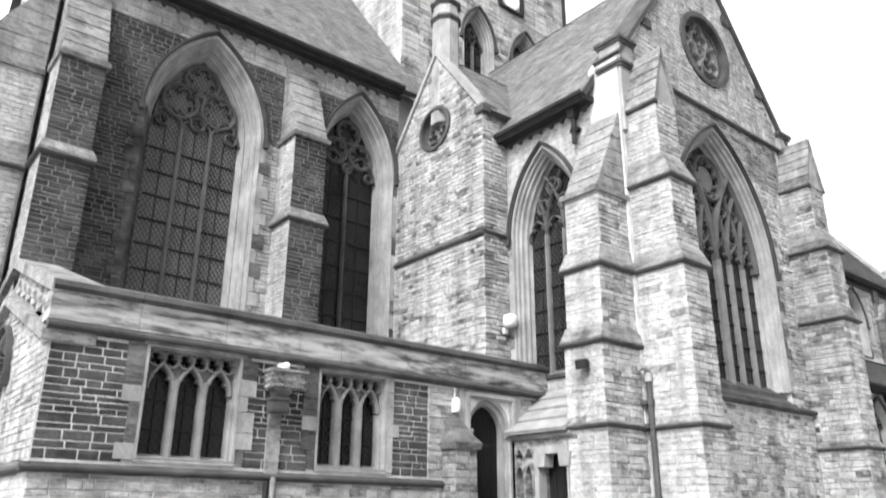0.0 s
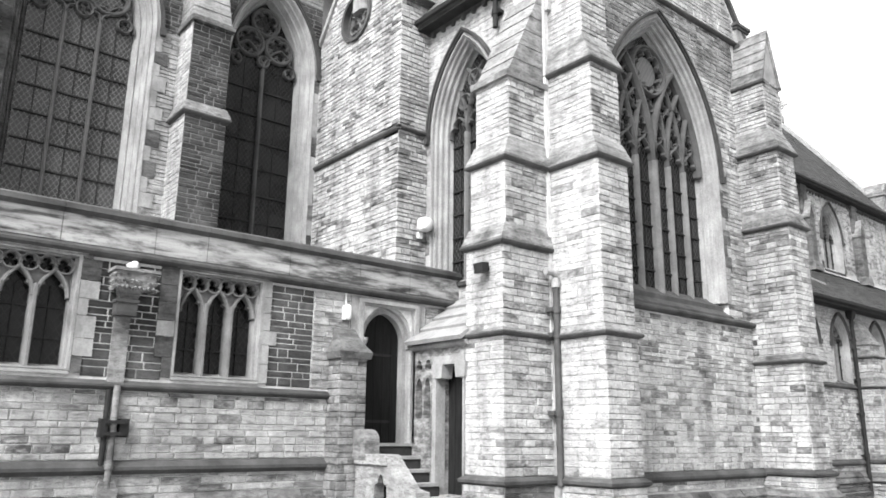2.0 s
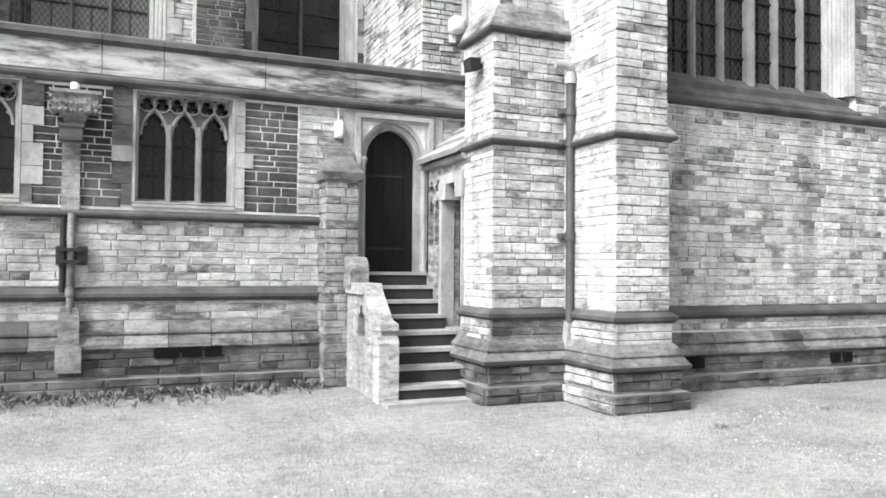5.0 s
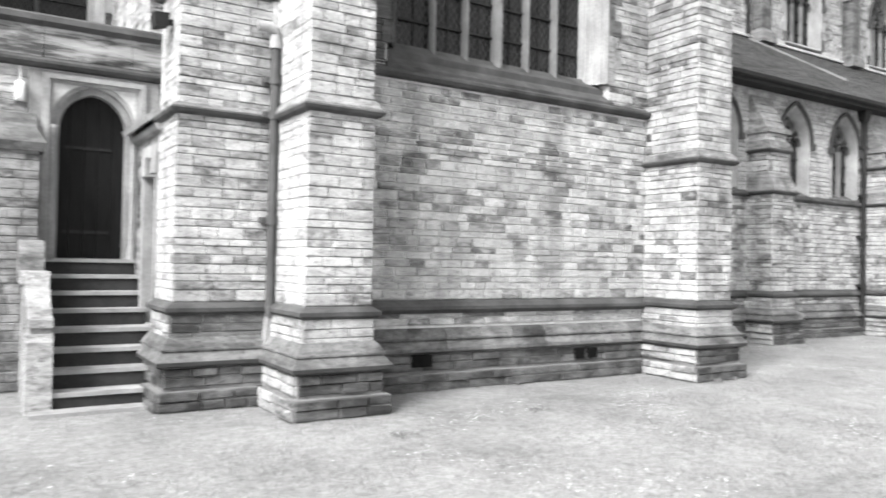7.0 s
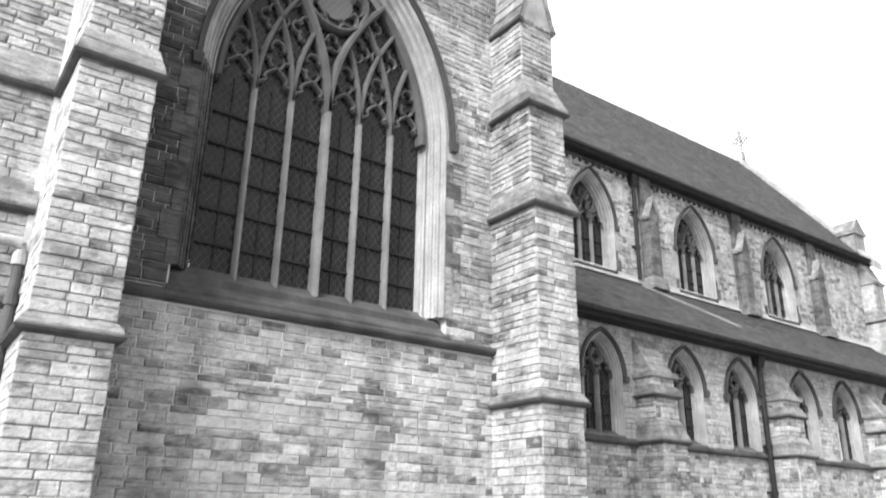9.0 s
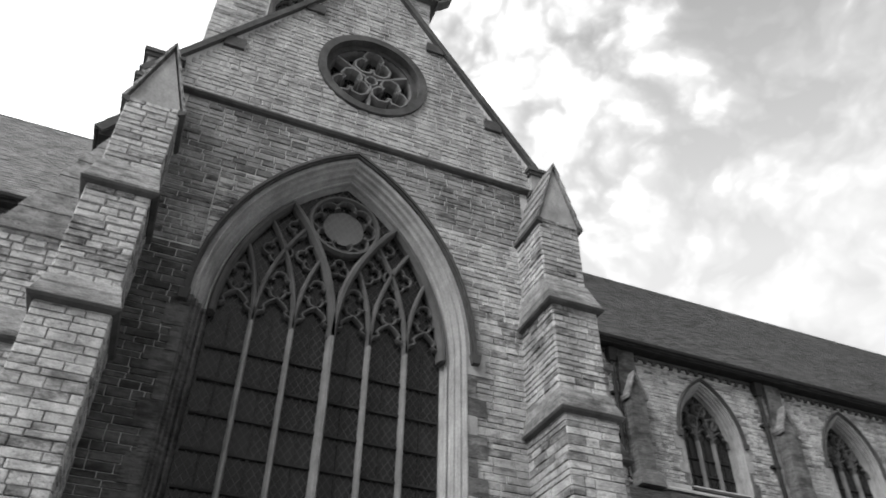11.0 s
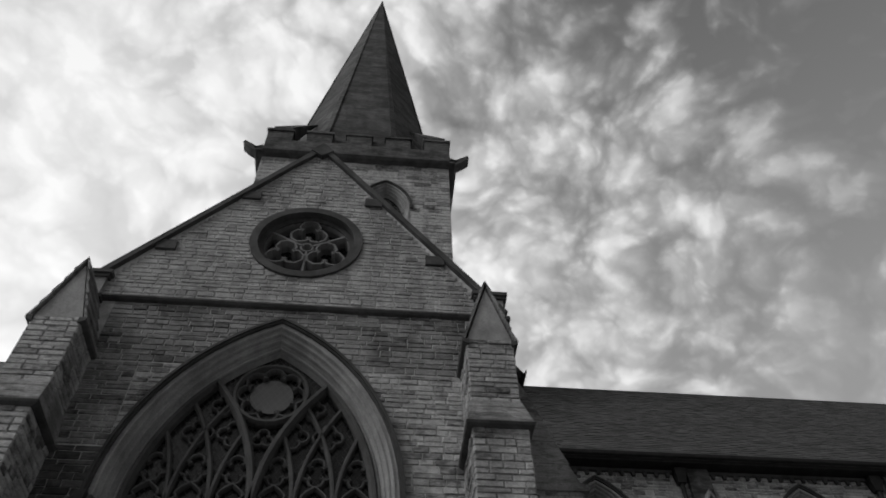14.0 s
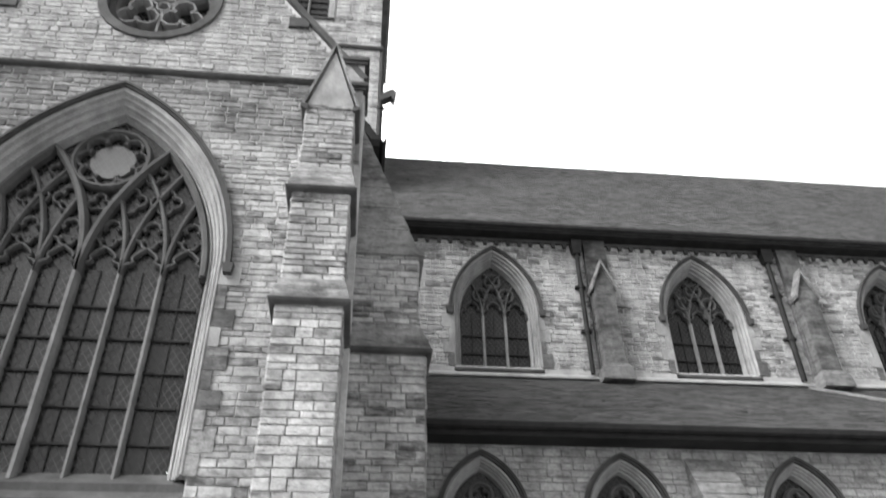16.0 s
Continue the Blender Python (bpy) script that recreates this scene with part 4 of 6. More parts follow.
slated_roof("roof_transept_west", "steep slate roof slope of the transept", (10.22, 8.25, 9.55), (10.22, 14.8, 9.55), (TX, 8.25, 14.72), (TX, 14.8, 14.72), mat=PALE_SLATE)
slated_roof("roof_transept_east", "steep slate roof slope of the transept", (17.54, 14.8, 9.6), (17.54, 8.25, 9.6), (TX, 14.8, 14.72), (TX, 8.25, 14.72), mat=PALE_SLATE)
gutter("black iron gutter along the transept eaves", TW, 8.3, 10.9, 9.6, 0.36)
gutter("black iron gutter along the transept eaves", TE, 8.2, 14.0, 9.6, 0.3)

B_STAGES = [(-0.1, 3.1, 0.97, 0.36), (3.1, 5.78, 0.95, 0.35), (5.78, 7.40, 0.86, 0.335), (7.40, 9.0, 0.70, 0.315)]
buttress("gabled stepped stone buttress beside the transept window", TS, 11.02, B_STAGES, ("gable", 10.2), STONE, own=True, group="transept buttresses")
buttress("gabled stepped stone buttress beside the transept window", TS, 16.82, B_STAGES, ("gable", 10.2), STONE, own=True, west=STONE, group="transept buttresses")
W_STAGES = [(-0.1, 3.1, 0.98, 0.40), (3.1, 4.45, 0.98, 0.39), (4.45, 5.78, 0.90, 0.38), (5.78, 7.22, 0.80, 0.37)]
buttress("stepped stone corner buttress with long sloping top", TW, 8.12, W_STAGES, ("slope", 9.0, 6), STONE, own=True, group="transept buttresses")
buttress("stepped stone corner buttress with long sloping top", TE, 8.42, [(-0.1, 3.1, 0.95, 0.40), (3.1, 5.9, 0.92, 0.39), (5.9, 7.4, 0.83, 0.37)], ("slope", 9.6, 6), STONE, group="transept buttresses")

# stair turret block with its own gable
UW = Face("W", 9.9)
UC = 12.4
g = Geo()
g.wall(UW, [(10.8, -0.2), (13.95, -0.2), (13.95, 10.25), (UC, 12.4), (10.8, 10.25)], [circle(12.45, 10.36, 0.56, 24)], 0.6)
g.box(Face("S", 10.8), 9.9, 10.6, -0.2, 10.25, -0.5, 0)
turret = structure(g.done("wall_turret", MORTAR), "pale gabled stair turret wall with black-flecked stones", "wall")
masonry(UW, [(10.8, 4.3), (13.95, 4.3), (13.95, 7.2), (10.8, 7.2)], [], FLECKED, turret, (10.8, 13.95, 4.3, 7.2))
masonry(UW, [(10.8, 7.38), (13.95, 7.38), (13.95, 10.2), (UC, 12.35), (10.8, 10.2)], [circle(12.45, 10.36, 0.58, 24)], FLECKED, turret)
masonry(Face("S", 10.8), rect_loop(9.88, 10.6, 4.3, 10.2), [], STONE, turret)
g = Geo()
g.profile(UW, string_profile(7.3, 0.07, 0.13), 10.73, 13.95)
g.profile(Face("S", 10.8), string_profile(7.3, 0.07, 0.13), 9.83, 10.6)
g.done("string_course", STRING, turret)
for s in (-1, 1):
    g = Geo()
    g.prism(UW, [(UC, 12.34), (UC, 12.5), (UC + s * 1.62, 10.32), (UC + s * 1.62, 10.16)], -0.3, 0.07)
    g.done("coping_stone", DRESSED, turret)
g = Geo()
g.box(UW, 10.68, 10.98, 10.08, 10.26, -0.32, 0.09)
g.done("kneeler", STRING, turret)
rose_window("window_4", "small round traceried window in the turret gable", UW, 12.45, 10.36, 0.56)
slated_roof("roof_turret_south", "stone-slated roof slope of the stair turret", (10.0, 10.62, 10.1), (12.6, 10.62, 10.1), (10.0, UC, 12.42), (12.6, UC, 12.42), mat=PALE_SLATE)
slated_roof("roof_turret_north", "stone-slated roof slope of the stair turret", (12.6, 14.0, 10.3), (10.0, 14.0, 10.3), (12.6, UC, 12.42), (10.0, UC, 12.42), mat=PALE_SLATE)


def chimney():
    """Octagonal turret shaft with two moulded rings."""
    g = Geo()

    def drum(z0, r0, z1, r1, n=8):
        a = [(10.2 + r0 * math.cos(2 * math.pi * (i + 0.5) / n), 12.45 + r0 * math.sin(2 * math.pi * (i + 0.5) / n), z0) for i in range(n)]
        b = [(10.2 + r1 * math.cos(2 * math.pi * (i + 0.5) / n), 12.45 + r1 * math.sin(2 * math.pi * (i + 0.5) / n), z1) for i in range(n)]
        g.add(a + b, [tuple(range(n)), tuple(range(2 * n - 1, n - 1, -1))] + [(i, (i + 1) % n, n + (i + 1) % n, n + i) for i in range(n)])

    drum(10.5, 0.36, 13.45, 0.34)
    drum(13.55, 0.34, 13.85, 0.32)
    ob = g.done("stair_turret_shaft", DRESSED)
    g = Geo()
    drum(13.38, 0.345, 13.47, 0.41)
    drum(13.47, 0.41, 13.57, 0.345)
    drum(13.85, 0.33, 13.94, 0.41)
    drum(13.94, 0.41, 14.06, 0.28)
    g.done("moulded_ring", STRING, ob)
    tagged(ob, "octagonal stone shaft rising behind the turret gable", "turret")


chimney()

# ---- chancel ----
CS = Face("S", 13.95)
w1, w1_hole, w1_clear = gothic_window("window_5", "tall three-light chancel window with foiled circles", CS, 5.0, 0.95, 3.6, 9.35, 11.15, 3, "three", wide=0.34, depth=0.55, bars=0.52, glass=MESHED, soot_shaded=True, quoins=True)
w2, w2_hole, w2_clear = gothic_window("window_6", "narrower tall chancel window with foiled circles", CS, 8.74, 0.80, 3.6, 9.5, 11.18, 2, "three", wide=0.26, depth=0.55, bars=0.6, glass=SHEET, quoins=True)
g = Geo()
g.wall(CS, rect_loop(2.05, 10.6, -0.2, 12.0), [w1_hole, w2_hole], 0.7)
chancel = structure(g.done("wall_chancel_south", MORTAR), "sooty coursed sandstone wall of the chancel", "wall")
pale_strip = rect_loop(6.27, 6.7, 4.3, 9.4)
masonry(CS, rect_loop(2.05, 9.9, 4.3, 11.2), [w1_clear, w2_clear, pale_strip], SOOTY, chancel, (1.9, 9.9, 4.3, 7.5))
masonry(CS, pale_strip, [], GABLE, chancel, pale_strip[0] + pale_strip[2], (0.2, 0.44))
masonry(CS, rect_loop(2.05, 9.9, 11.2, 11.78), [w1_clear, w2_clear], GABLE, chancel, None, (0.4, 0.9), coarse=2)
dentils(CS, 1.9, 9.9, 11.8, chancel)
g = Geo()
g.box(Face("W", 1.9), 14.66, 22.2, -0.2, 12.0, -0.7, 0)
g.prism(Face("W", 1.9), [(14.0, 12.004), (22.2, 12.0), (18.1, 17.8)], -0.7, 0)
g.box(Face("S", 22.2), 1.9, 10.6, -0.2, 12.0, -0.3, 0)
structure(g.done("wall_chancel_end", STONE), "sandstone end wall of the chancel", "wall")
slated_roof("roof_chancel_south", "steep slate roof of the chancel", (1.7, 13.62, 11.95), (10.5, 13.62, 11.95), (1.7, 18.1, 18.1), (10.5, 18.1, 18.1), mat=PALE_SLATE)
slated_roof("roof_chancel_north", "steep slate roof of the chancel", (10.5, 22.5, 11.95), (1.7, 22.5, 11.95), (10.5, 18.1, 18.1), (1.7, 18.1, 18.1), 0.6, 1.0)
gutter("black iron gutter along the chancel eaves", CS, 1.7, 9.8, 12.0, 0.36)
C_STAGES = [(-0.1, 7.5, 0.78, 0.40), (7.5, 9.5, 0.72, 0.38)]
# west sides coloured pale as sunlit, the other faces sooty
buttress("stepped sooty stone buttress between the chancel windows", CS, 7.08, C_STAGES, ("slope", 11.6, 7), SOOTY, plinth=False, west=SUNLIT, group="chancel buttresses")
buttress("stepped sooty stone buttress at the chancel corner", CS, 2.4, C_STAGES, ("slope", 11.6, 7), SOOTY, plinth=False, west=SUNLIT, group="chancel buttresses")
buttress("stepped stone buttress at the chancel corner", Face("W", 1.9), 14.6, [(-0.1, 7.5, 1.5, 0.40), (7.5, 9.5, 1.3, 0.38)], ("slope", 11.6, 7), SUNLIT, plinth=False, group="chancel buttresses")

# ---- vestry ----
VS, VW = Face("S", 9.87), Face("W", 2.0)


def vestry_window(name, u0, u1, z0, z1):
    g = Geo()
    s = 0.036
    g.ring(VS, rect_loop(u0, u1, z0, z1), rect_loop(u0 + s, u1 - s, z0 + 0.02, z1 - s), -0.3, 0.03, True)
    g.ring(VS, rect_loop(u0 + s, u1 - s, z0, z1 - s), rect_loop(u0 + 2 * s, u1 - 2 * s, z0 + 0.03, z1 - 1.6 * s), -0.3, -0.06, True)
    win = g.done(name, DRESSED)
    tagged(win, "square-headed three-light mullioned vestry window", "window", kind="structure")
    a0, a1 = u0 + 2 * s, u1 - 2 * s
    w = (a1 - a0) / 3
    top = z1 - 1.6 * s
    for i in range(3):
        c = a0 + w * (i + 0.5)
        g = Geo()
        g.box(VS, a0 + w * i, a0 + w * (i + 1), z0, top, -0.27, -0.25)
        pane = g.done("pane", SHEET, win)
        g = Geo()
        heads = cusped_head(c, w * 0.5 - 0.025, top - 0.50, top - 0.20)
        eyes = [[(q, z) for q, z in foil(c + s2 * w * 0.25, top - 0.105, 0.098, 3, math.pi / 2)] for s2 in (-1, 1)]
        g.wall(Face("S", 9.87 + 0.13), [(c - w / 2, top), (c + w / 2, top), (c + w / 2, top - 0.5)] + heads + [(c - w / 2, top - 0.5)], eyes, 0.1)
        g.bar(VS, arc_pts(c, w * 0.5 - 0.02, top - 0.50, top - 0.17), 0.05, -0.14, -0.06)
        for s2 in (-1, 1):
            g.bar(VS, circle(c + s2 * w * 0.25, top - 0.105, 0.103, 18), 0.028, -0.12, -0.05, True)
        g.done("tracery", MULLION, win)
        for z in (z0 + 0.38, z0 + 0.76):
            g = Geo()
            g.box(VS, a0 + w * i + 0.03, a0 + w * (i + 1) - 0.03, z - 0.01, z + 0.01, -0.25, -0.22)
            g.done("saddle_bar", IRON, pane)
        g = Geo()
        g.box(VS, c - 0.006, c + 0.006, z0, top - 0.35, -0.25, -0.225)
        g.done("stanchion", IRON, pane)
    for i in (1, 2):
        g = Geo()
        g.bar(VS, [(a0 + w * i, z0), (a0 + w * i, top - 0.36)], 0.08, -0.26, -0.03)
        g.done("mullion", MULLION, win)
    g = Geo()
    g.profile(VS, [(-0.28, z0 + 0.08), (0.03, z0 - 0.01), (0.03, z0 - 0.05), (-0.28, z0 - 0.05)], u0, u1)
    g.done("sill", DRESSED, win)
    g = Geo()
    g.profile(VS, [(0.0, z1 + 0.06), (0.07, z1 + 0.03), (0.07, z1), (0.02, z1 - 0.02)], u0 - 0.05, u1 + 0.05)
    g.done("label_mould", WEATHER, win)
    # alternating quoins of the surround
    rnd = random.Random(name)
    z = z0 - 0.03
    while z < z1:
        h = rnd.uniform(0.2, 0.28)
        zt = min(z + h, z1 + 0.1)
        for s2, u in ((-1, u0), (1, u1)):
            l = rnd.choice((0.13, 0.24))
            q = Geo()
            q.box(VS, min(u, u + s2 * l) + 0.004, max(u, u + s2 * l) - 0.004, z + 0.004, zt - 0.004, -0.05, 0.026)
            q.done("quoin", DRESSED if rnd.random() < (0.75 if s2 > 0 else 0.3) else PLINTH, win)
        z += h
    return rect_loop(u0, u1, z0, z1)


DOOR_U, DOOR_A = 9.12, 0.40
v_holes = [vestry_window("window_7", 3.14, 4.46, 2.36, 3.79), vestry_window("window_8", 5.68, 6.92, 2.36, 3.79)]
door_hole = arch_loop(DOOR_U, DOOR_A + 0.1, 1.3, 3.12, 3.68)
g = Geo()
g.wall(VS, rect_loop(2.0, 10.6, -0.2, 4.3), v_holes + [door_hole], 0.5)
vestry = structure(g.done("wall_vestry_south", PALE_MORTAR), "low sandstone vestry wall with dark weathered stones", "wall")
masonry(VS, rect_loop(2.0, 7.75, 2.28, 3.76), [rect_loop(a[0][0] - 0.12, a[1][0] + 0.12, a[0][1] - 0.02, a[2][1] + 0.02) for a in v_holes], SOOTY, vestry, (3.0, 7.75, 2.28, 3.76), (0.14, 0.4))
masonry(VS, rect_loop(7.75, 10.6, 2.28, 3.76), [rect_loop(8.39, 9.87, 2.27, 3.77)], FLECKED, vestry, (7.7, 10.6, 2.28, 3.76), (0.14, 0.4))
masonry(VS, rect_loop(2.0, 8.3, 1.3, 2.14), [], FLECKED, vestry, (4.0, 8.2, 1.3, 2.14))
vw_win, vw_hole, vw_clear = gothic_window("window_35", "pointed window in the vestry end wall", VW, 12.75, 0.55, 2.6, 3.5, 4.15, 2, "two", wide=0.16, depth=0.3, bars=0.4, glass=SHEET)
g = Geo()
g.wall(VW, [(10.37, -0.2), (13.95, -0.2), (13.95, 4.3), (13.2, 5.0), (12.8, 5.1), (10.37, 4.25)], [vw_hole], 0.5)
vestry_west = structure(g.done("wall_vestry_west", MORTAR), "pale gabled sandstone end wall of the vestry", "wall")
masonry(VW, [(9.87, 2.28), (13.9, 2.28), (13.9, 4.3), (12.8, 4.6), (10.3, 3.75), (9.87, 3.7)], [vw_clear], GABLE, vestry_west, (9.87, 12.5, 2.28, 4.3))
# west-facing, so the sunlit pale colour
masonry(VW, rect_loop(9.87, 13.9, 0.0, 2.12), [], SUNLIT, vestry_west)
g = Geo()
g.profile(VW, string_profile(2.2, 0.1, 0.12), 9.8, 13.9)
g.done("string_course", STRING, vestry_west)
for lift, thick, out, mat in ((0.0, 0.17, 0.1, WEATHER), (-0.62, 0.15, 0.12, WEATHER)):
    for y0, z0, y1, z1 in ((9.82, 4.42, 12.85, 5.47), (12.85, 5.47, 14.0, 5.05)):
        q = Geo()
        q.prism(VW, [(y0, z0 + lift), (y1, z1 + lift), (y1, z1 + lift - thick), (y0, z0 + lift - thick)], -0.5, out)
        q.done("coping_stone", mat, vestry_west)
for i in range(6):
    y = 10.25 + 0.42 * i
    z = 4.09 + (y - 9.82) * 0.347
    q = Geo()
    q.bar(VW, foil(y, z, 0.2, 4, math.pi / 4), 0.05, -0.01, 0.05, True)
    q.done("quatrefoil", GABLE, vestry_west)
plinth_run(VS, 2.0, 8.2, vestry, band=1.23, own=True, ragged=0.025)
for z, o, h in ((2.2, 0.10, 0.12),):
    g = Geo()
    g.profile(VS, string_profile(z, o, h), 1.9, 8.1)
    g.done("string_course", STRING, vestry)
rnd = random.Random(5)
u = 1.92
while u < 10.55:
    l = min(rnd.uniform(0.7, 1.3), 10.6 - u)
    q = Geo()
    q.box(VS, u + 0.004, u + l - 0.004, 3.92, 4.3, -0.3, 0.03 + rnd.uniform(0, 0.012))
    q.done("parapet_stone", PARAPET, vestry)
    q = Geo()
    q.profile(VS, string_profile(3.85, 0.11, 0.15), u, u + l)
    q.done("cornice_stone", STRING, vestry)
    q = Geo()
    q.profile(VS, [(-0.32, 4.3), (-0.32, 4.42), (-0.1, 4.47), (0.08, 4.40), (0.10, 4.33), (0.05, 4.28)], u + 0.003, u + l - 0.003)
    q.done("coping_stone", STRING, vestry)
    u += l
g = Geo()
g.add([(2.0, 10.2, 4.2), (10.6, 10.2, 4.2), (10.6, 13.95, 4.4), (2.0, 13.95, 4.4), (2.0, 10.2, 4.1), (10.6, 10.2, 4.1), (10.6, 13.95, 4.3), (2.0, 13.95, 4.3)],
      [(0, 1, 2, 3), (4, 5, 6, 7), (0, 1, 5, 4), (1, 2, 6, 5), (2, 3, 7, 6), (3, 0, 4, 7)])
structure(g.done("roof_vestry", LEAD), "flat lead vestry roof behind the parapet", "roof")

# vestry doorway
def doorway():
    def path(a, zt, off):
        return [(DOOR_U + a + off, 1.5)] + arc_pts(DOOR_U, a, 3.12, zt, off) + [(DOOR_U - a - off, 1.5)]
    g = Geo()
    g.ring(VS, path(DOOR_A, 3.58, 0.13), path(DOOR_A, 3.58, 0.05), -0.3, -0.03)
    g.ring(VS, path(DOOR_A, 3.58, 0.06), path(DOOR_A, 3.58, -0.02), -0.3, -0.11)
    # square label surround
    L = [(9.70, 1.5), (9.70, 3.73), (8.54, 3.73), (8.54, 1.5)]
    I = [(9.63, 1.5), (9.63, 3.67), (8.61, 3.67), (8.61, 1.5)]
    g.ring(VS, L, I, -0.1, 0.075)
    g.ring(VS, I, [(9.59, 1.5), (9.59, 3.63), (8.65, 3.63), (8.65, 1.5)], -0.1, 0.02)
    g.ring(VS, [(9.86, 1.5), (9.86, 3.765), (8.40, 3.765), (8.40, 1.5)], L, -0.1, 0.024)
    # spandrel plate
    top = arc_pts(DOOR_U, DOOR_A, 3.12, 3.58, 0.1)
    g.prism(VS, [(9.64, 3.12), (9.64, 3.64), (8.60, 3.64), (8.60, 3.12)] + list(reversed(top)), -0.2, -0.012)
    d = g.done("door_1", DRESSED)
    tagged(d, "moulded stone doorway with a closed dark oak door", "door", kind="structure")
    for s in (-1, 1):
        u = DOOR_U + s * 0.46
        g = Geo()
        n = 10
        for z0, z1, r0, r1 in ((1.5, 1.68, 0.06, 0.05), (1.68, 2.98, 0.033, 0.033), (2.98, 3.08, 0.035, 0.065), (3.08, 3.12, 0.068, 0.068)):
            a = [VS.at(u + r0 * math.cos(2 * math.pi * i / n), 0.0 + r0 * math.sin(2 * math.pi * i / n), z0) for i in range(n)]
            b = [VS.at(u + r1 * math.cos(2 * math.pi * i / n), 0.0 + r1 * math.sin(2 * math.pi * i / n), z1) for i in range(n)]
            g.add(a + b, [tuple(range(n)), tuple(range(2 * n - 1, n - 1, -1))] + [(i, (i + 1) % n, n + (i + 1) % n, n + i) for i in range(n)])
        g.done("nook_shaft", DRESSED, d)
    for i in range(5):
        u0 = DOOR_U - DOOR_A + 2 * DOOR_A * i / 5
        g = Geo()
        g.box(VS, u0 + 0.003, u0 + 2 * DOOR_A / 5 - 0.003, 1.5, 3.6, -0.3, -0.24)
        g.done("board", WOOD, d)
    for z in (1.85, 2.9):
        g = Geo()
        g.box(VS, DOOR_U - 0.3, DOOR_U + 0.25, z - 0.02, z + 0.02, -0.245, -0.228)
        g.done("strap_hinge", IRON, d)


doorway()

# steps up to the door, with a solid stone balustrade
def steps():
    st = empty("steps", (9.0, 9.0, 0.0), "eight dark stone steps with pale worn treads", "steps")
    ys = [8.05, 8.30, 8.55, 8.80, 9.15, 9.38, 9.61, 9.84]
    for i, y in enumerate(ys):
        g = Geo()
        z = 0.19 * (i + 1)
        g.add([(x, yy, zz) for zz in (-0.05, z - 0.04) for x, yy in ((8.5, y), (9.64, y), (9.64, 10.1), (8.5, 10.1))],
              [(0, 1, 2, 3), (4, 5, 6, 7), (0, 1, 5, 4), (1, 2, 6, 5), (2, 3, 7, 6), (3, 0, 4, 7)])
        a = g.done("riser", STEP)
        nxt = ys[i + 1] + 0.02 if i < 7 else 10.12
        g = Geo()
        g.add([(x, yy, zz) for zz in (z - 0.045, z) for x, yy in ((8.5, y - 0.02), (9.635, y - 0.025), (9.635, nxt), (8.5, nxt))],
              [(0, 1, 2, 3), (4, 5, 6, 7), (0, 1, 5, 4), (1, 2, 6, 5), (2, 3, 7, 6), (3, 0, 4, 7)])
        b = g.done("tread", TREAD)
        adopt(st, a, b)
    g = Geo()
    g.add([(x, yy, zz) for zz in (-0.05, 0.035) for x, yy in ((8.35, 7.78), (9.62, 7.82), (9.62, 8.08), (8.35, 8.08))],
          [(0, 1, 2, 3), (4, 5, 6, 7), (0, 1, 5, 4), (1, 2, 6, 5), (2, 3, 7, 6), (3, 0, 4, 7)])
    adopt(st, g.done("ground_slab", TREAD))
    BW = Face("W", 8.36)
    hole = [(8.86 + (y - 8.88) * 1.5, 0.70 + (z - 0.78) * 1.05) for y, z in [(8.78, 0.78), (8.98, 0.78), (8.98, 0.95), (8.97, 1.04), (8.93, 1.06), (8.91, 1.14), (8.88, 1.18), (8.85, 1.14), (8.83, 1.06), (8.79, 1.04), (8.78, 0.95)]]
    g = Geo()
    g.wall(BW, [(8.05, 0.0), (9.5, 0.0), (9.5, 1.28), (8.75, 1.28), (8.25, 0.86), (8.05, 0.86)], [hole], 0.18)
    bal = g.done("balustrade", BALUSTER)
    tagged(bal, "pale solid stone balustrade with a trefoil opening", "balustrade")
    # dark plate added behind the opening to stand for the shade inside
    g = Geo()
    g.box(BW, 8.66, 9.08, 0.6, 1.2, -0.178, -0.165)
    g.done("shade_plate", DARK, bal)
    g = Geo()
    g.prism(BW, [(8.68, 1.24), (9.48, 1.24), (9.48, 1.34), (9.44, 1.38), (8.74, 1.38), (8.68, 1.34)], -0.22, 0.04)
    g.done("cap", BALUSTER, bal)
    g = Geo()
    g.prism(BW, [(8.02, 0.84), (8.26, 0.84), (8.72, 1.26), (8.66, 1.34), (8.22, 0.95), (8.02, 0.92)], -0.2, 0.02)
    g.done("raking_cap", BALUSTER, bal)
    g = Geo()
    g.prism(BW, [(8.0, 0.0), (8.24, 0.0), (8.24, 0.7), (8.2, 0.78), (8.04, 0.78), (8.0, 0.7)], -0.2, 0.04)
    g.done("end_post", BALUSTER, bal)
    g = Geo()
    pts = [(9.2, 1.3), (9.6, 1.3)] + [(9.4 + 0.2 * math.cos(t * math.pi / 8), 1.56 + 0.16 * math.sin(t * math.pi / 8)) for t in range(9)]
    g.prism(BW, pts, -0.2, 0.05)
    g.done("round_topped_post", STAINED, bal)


steps()

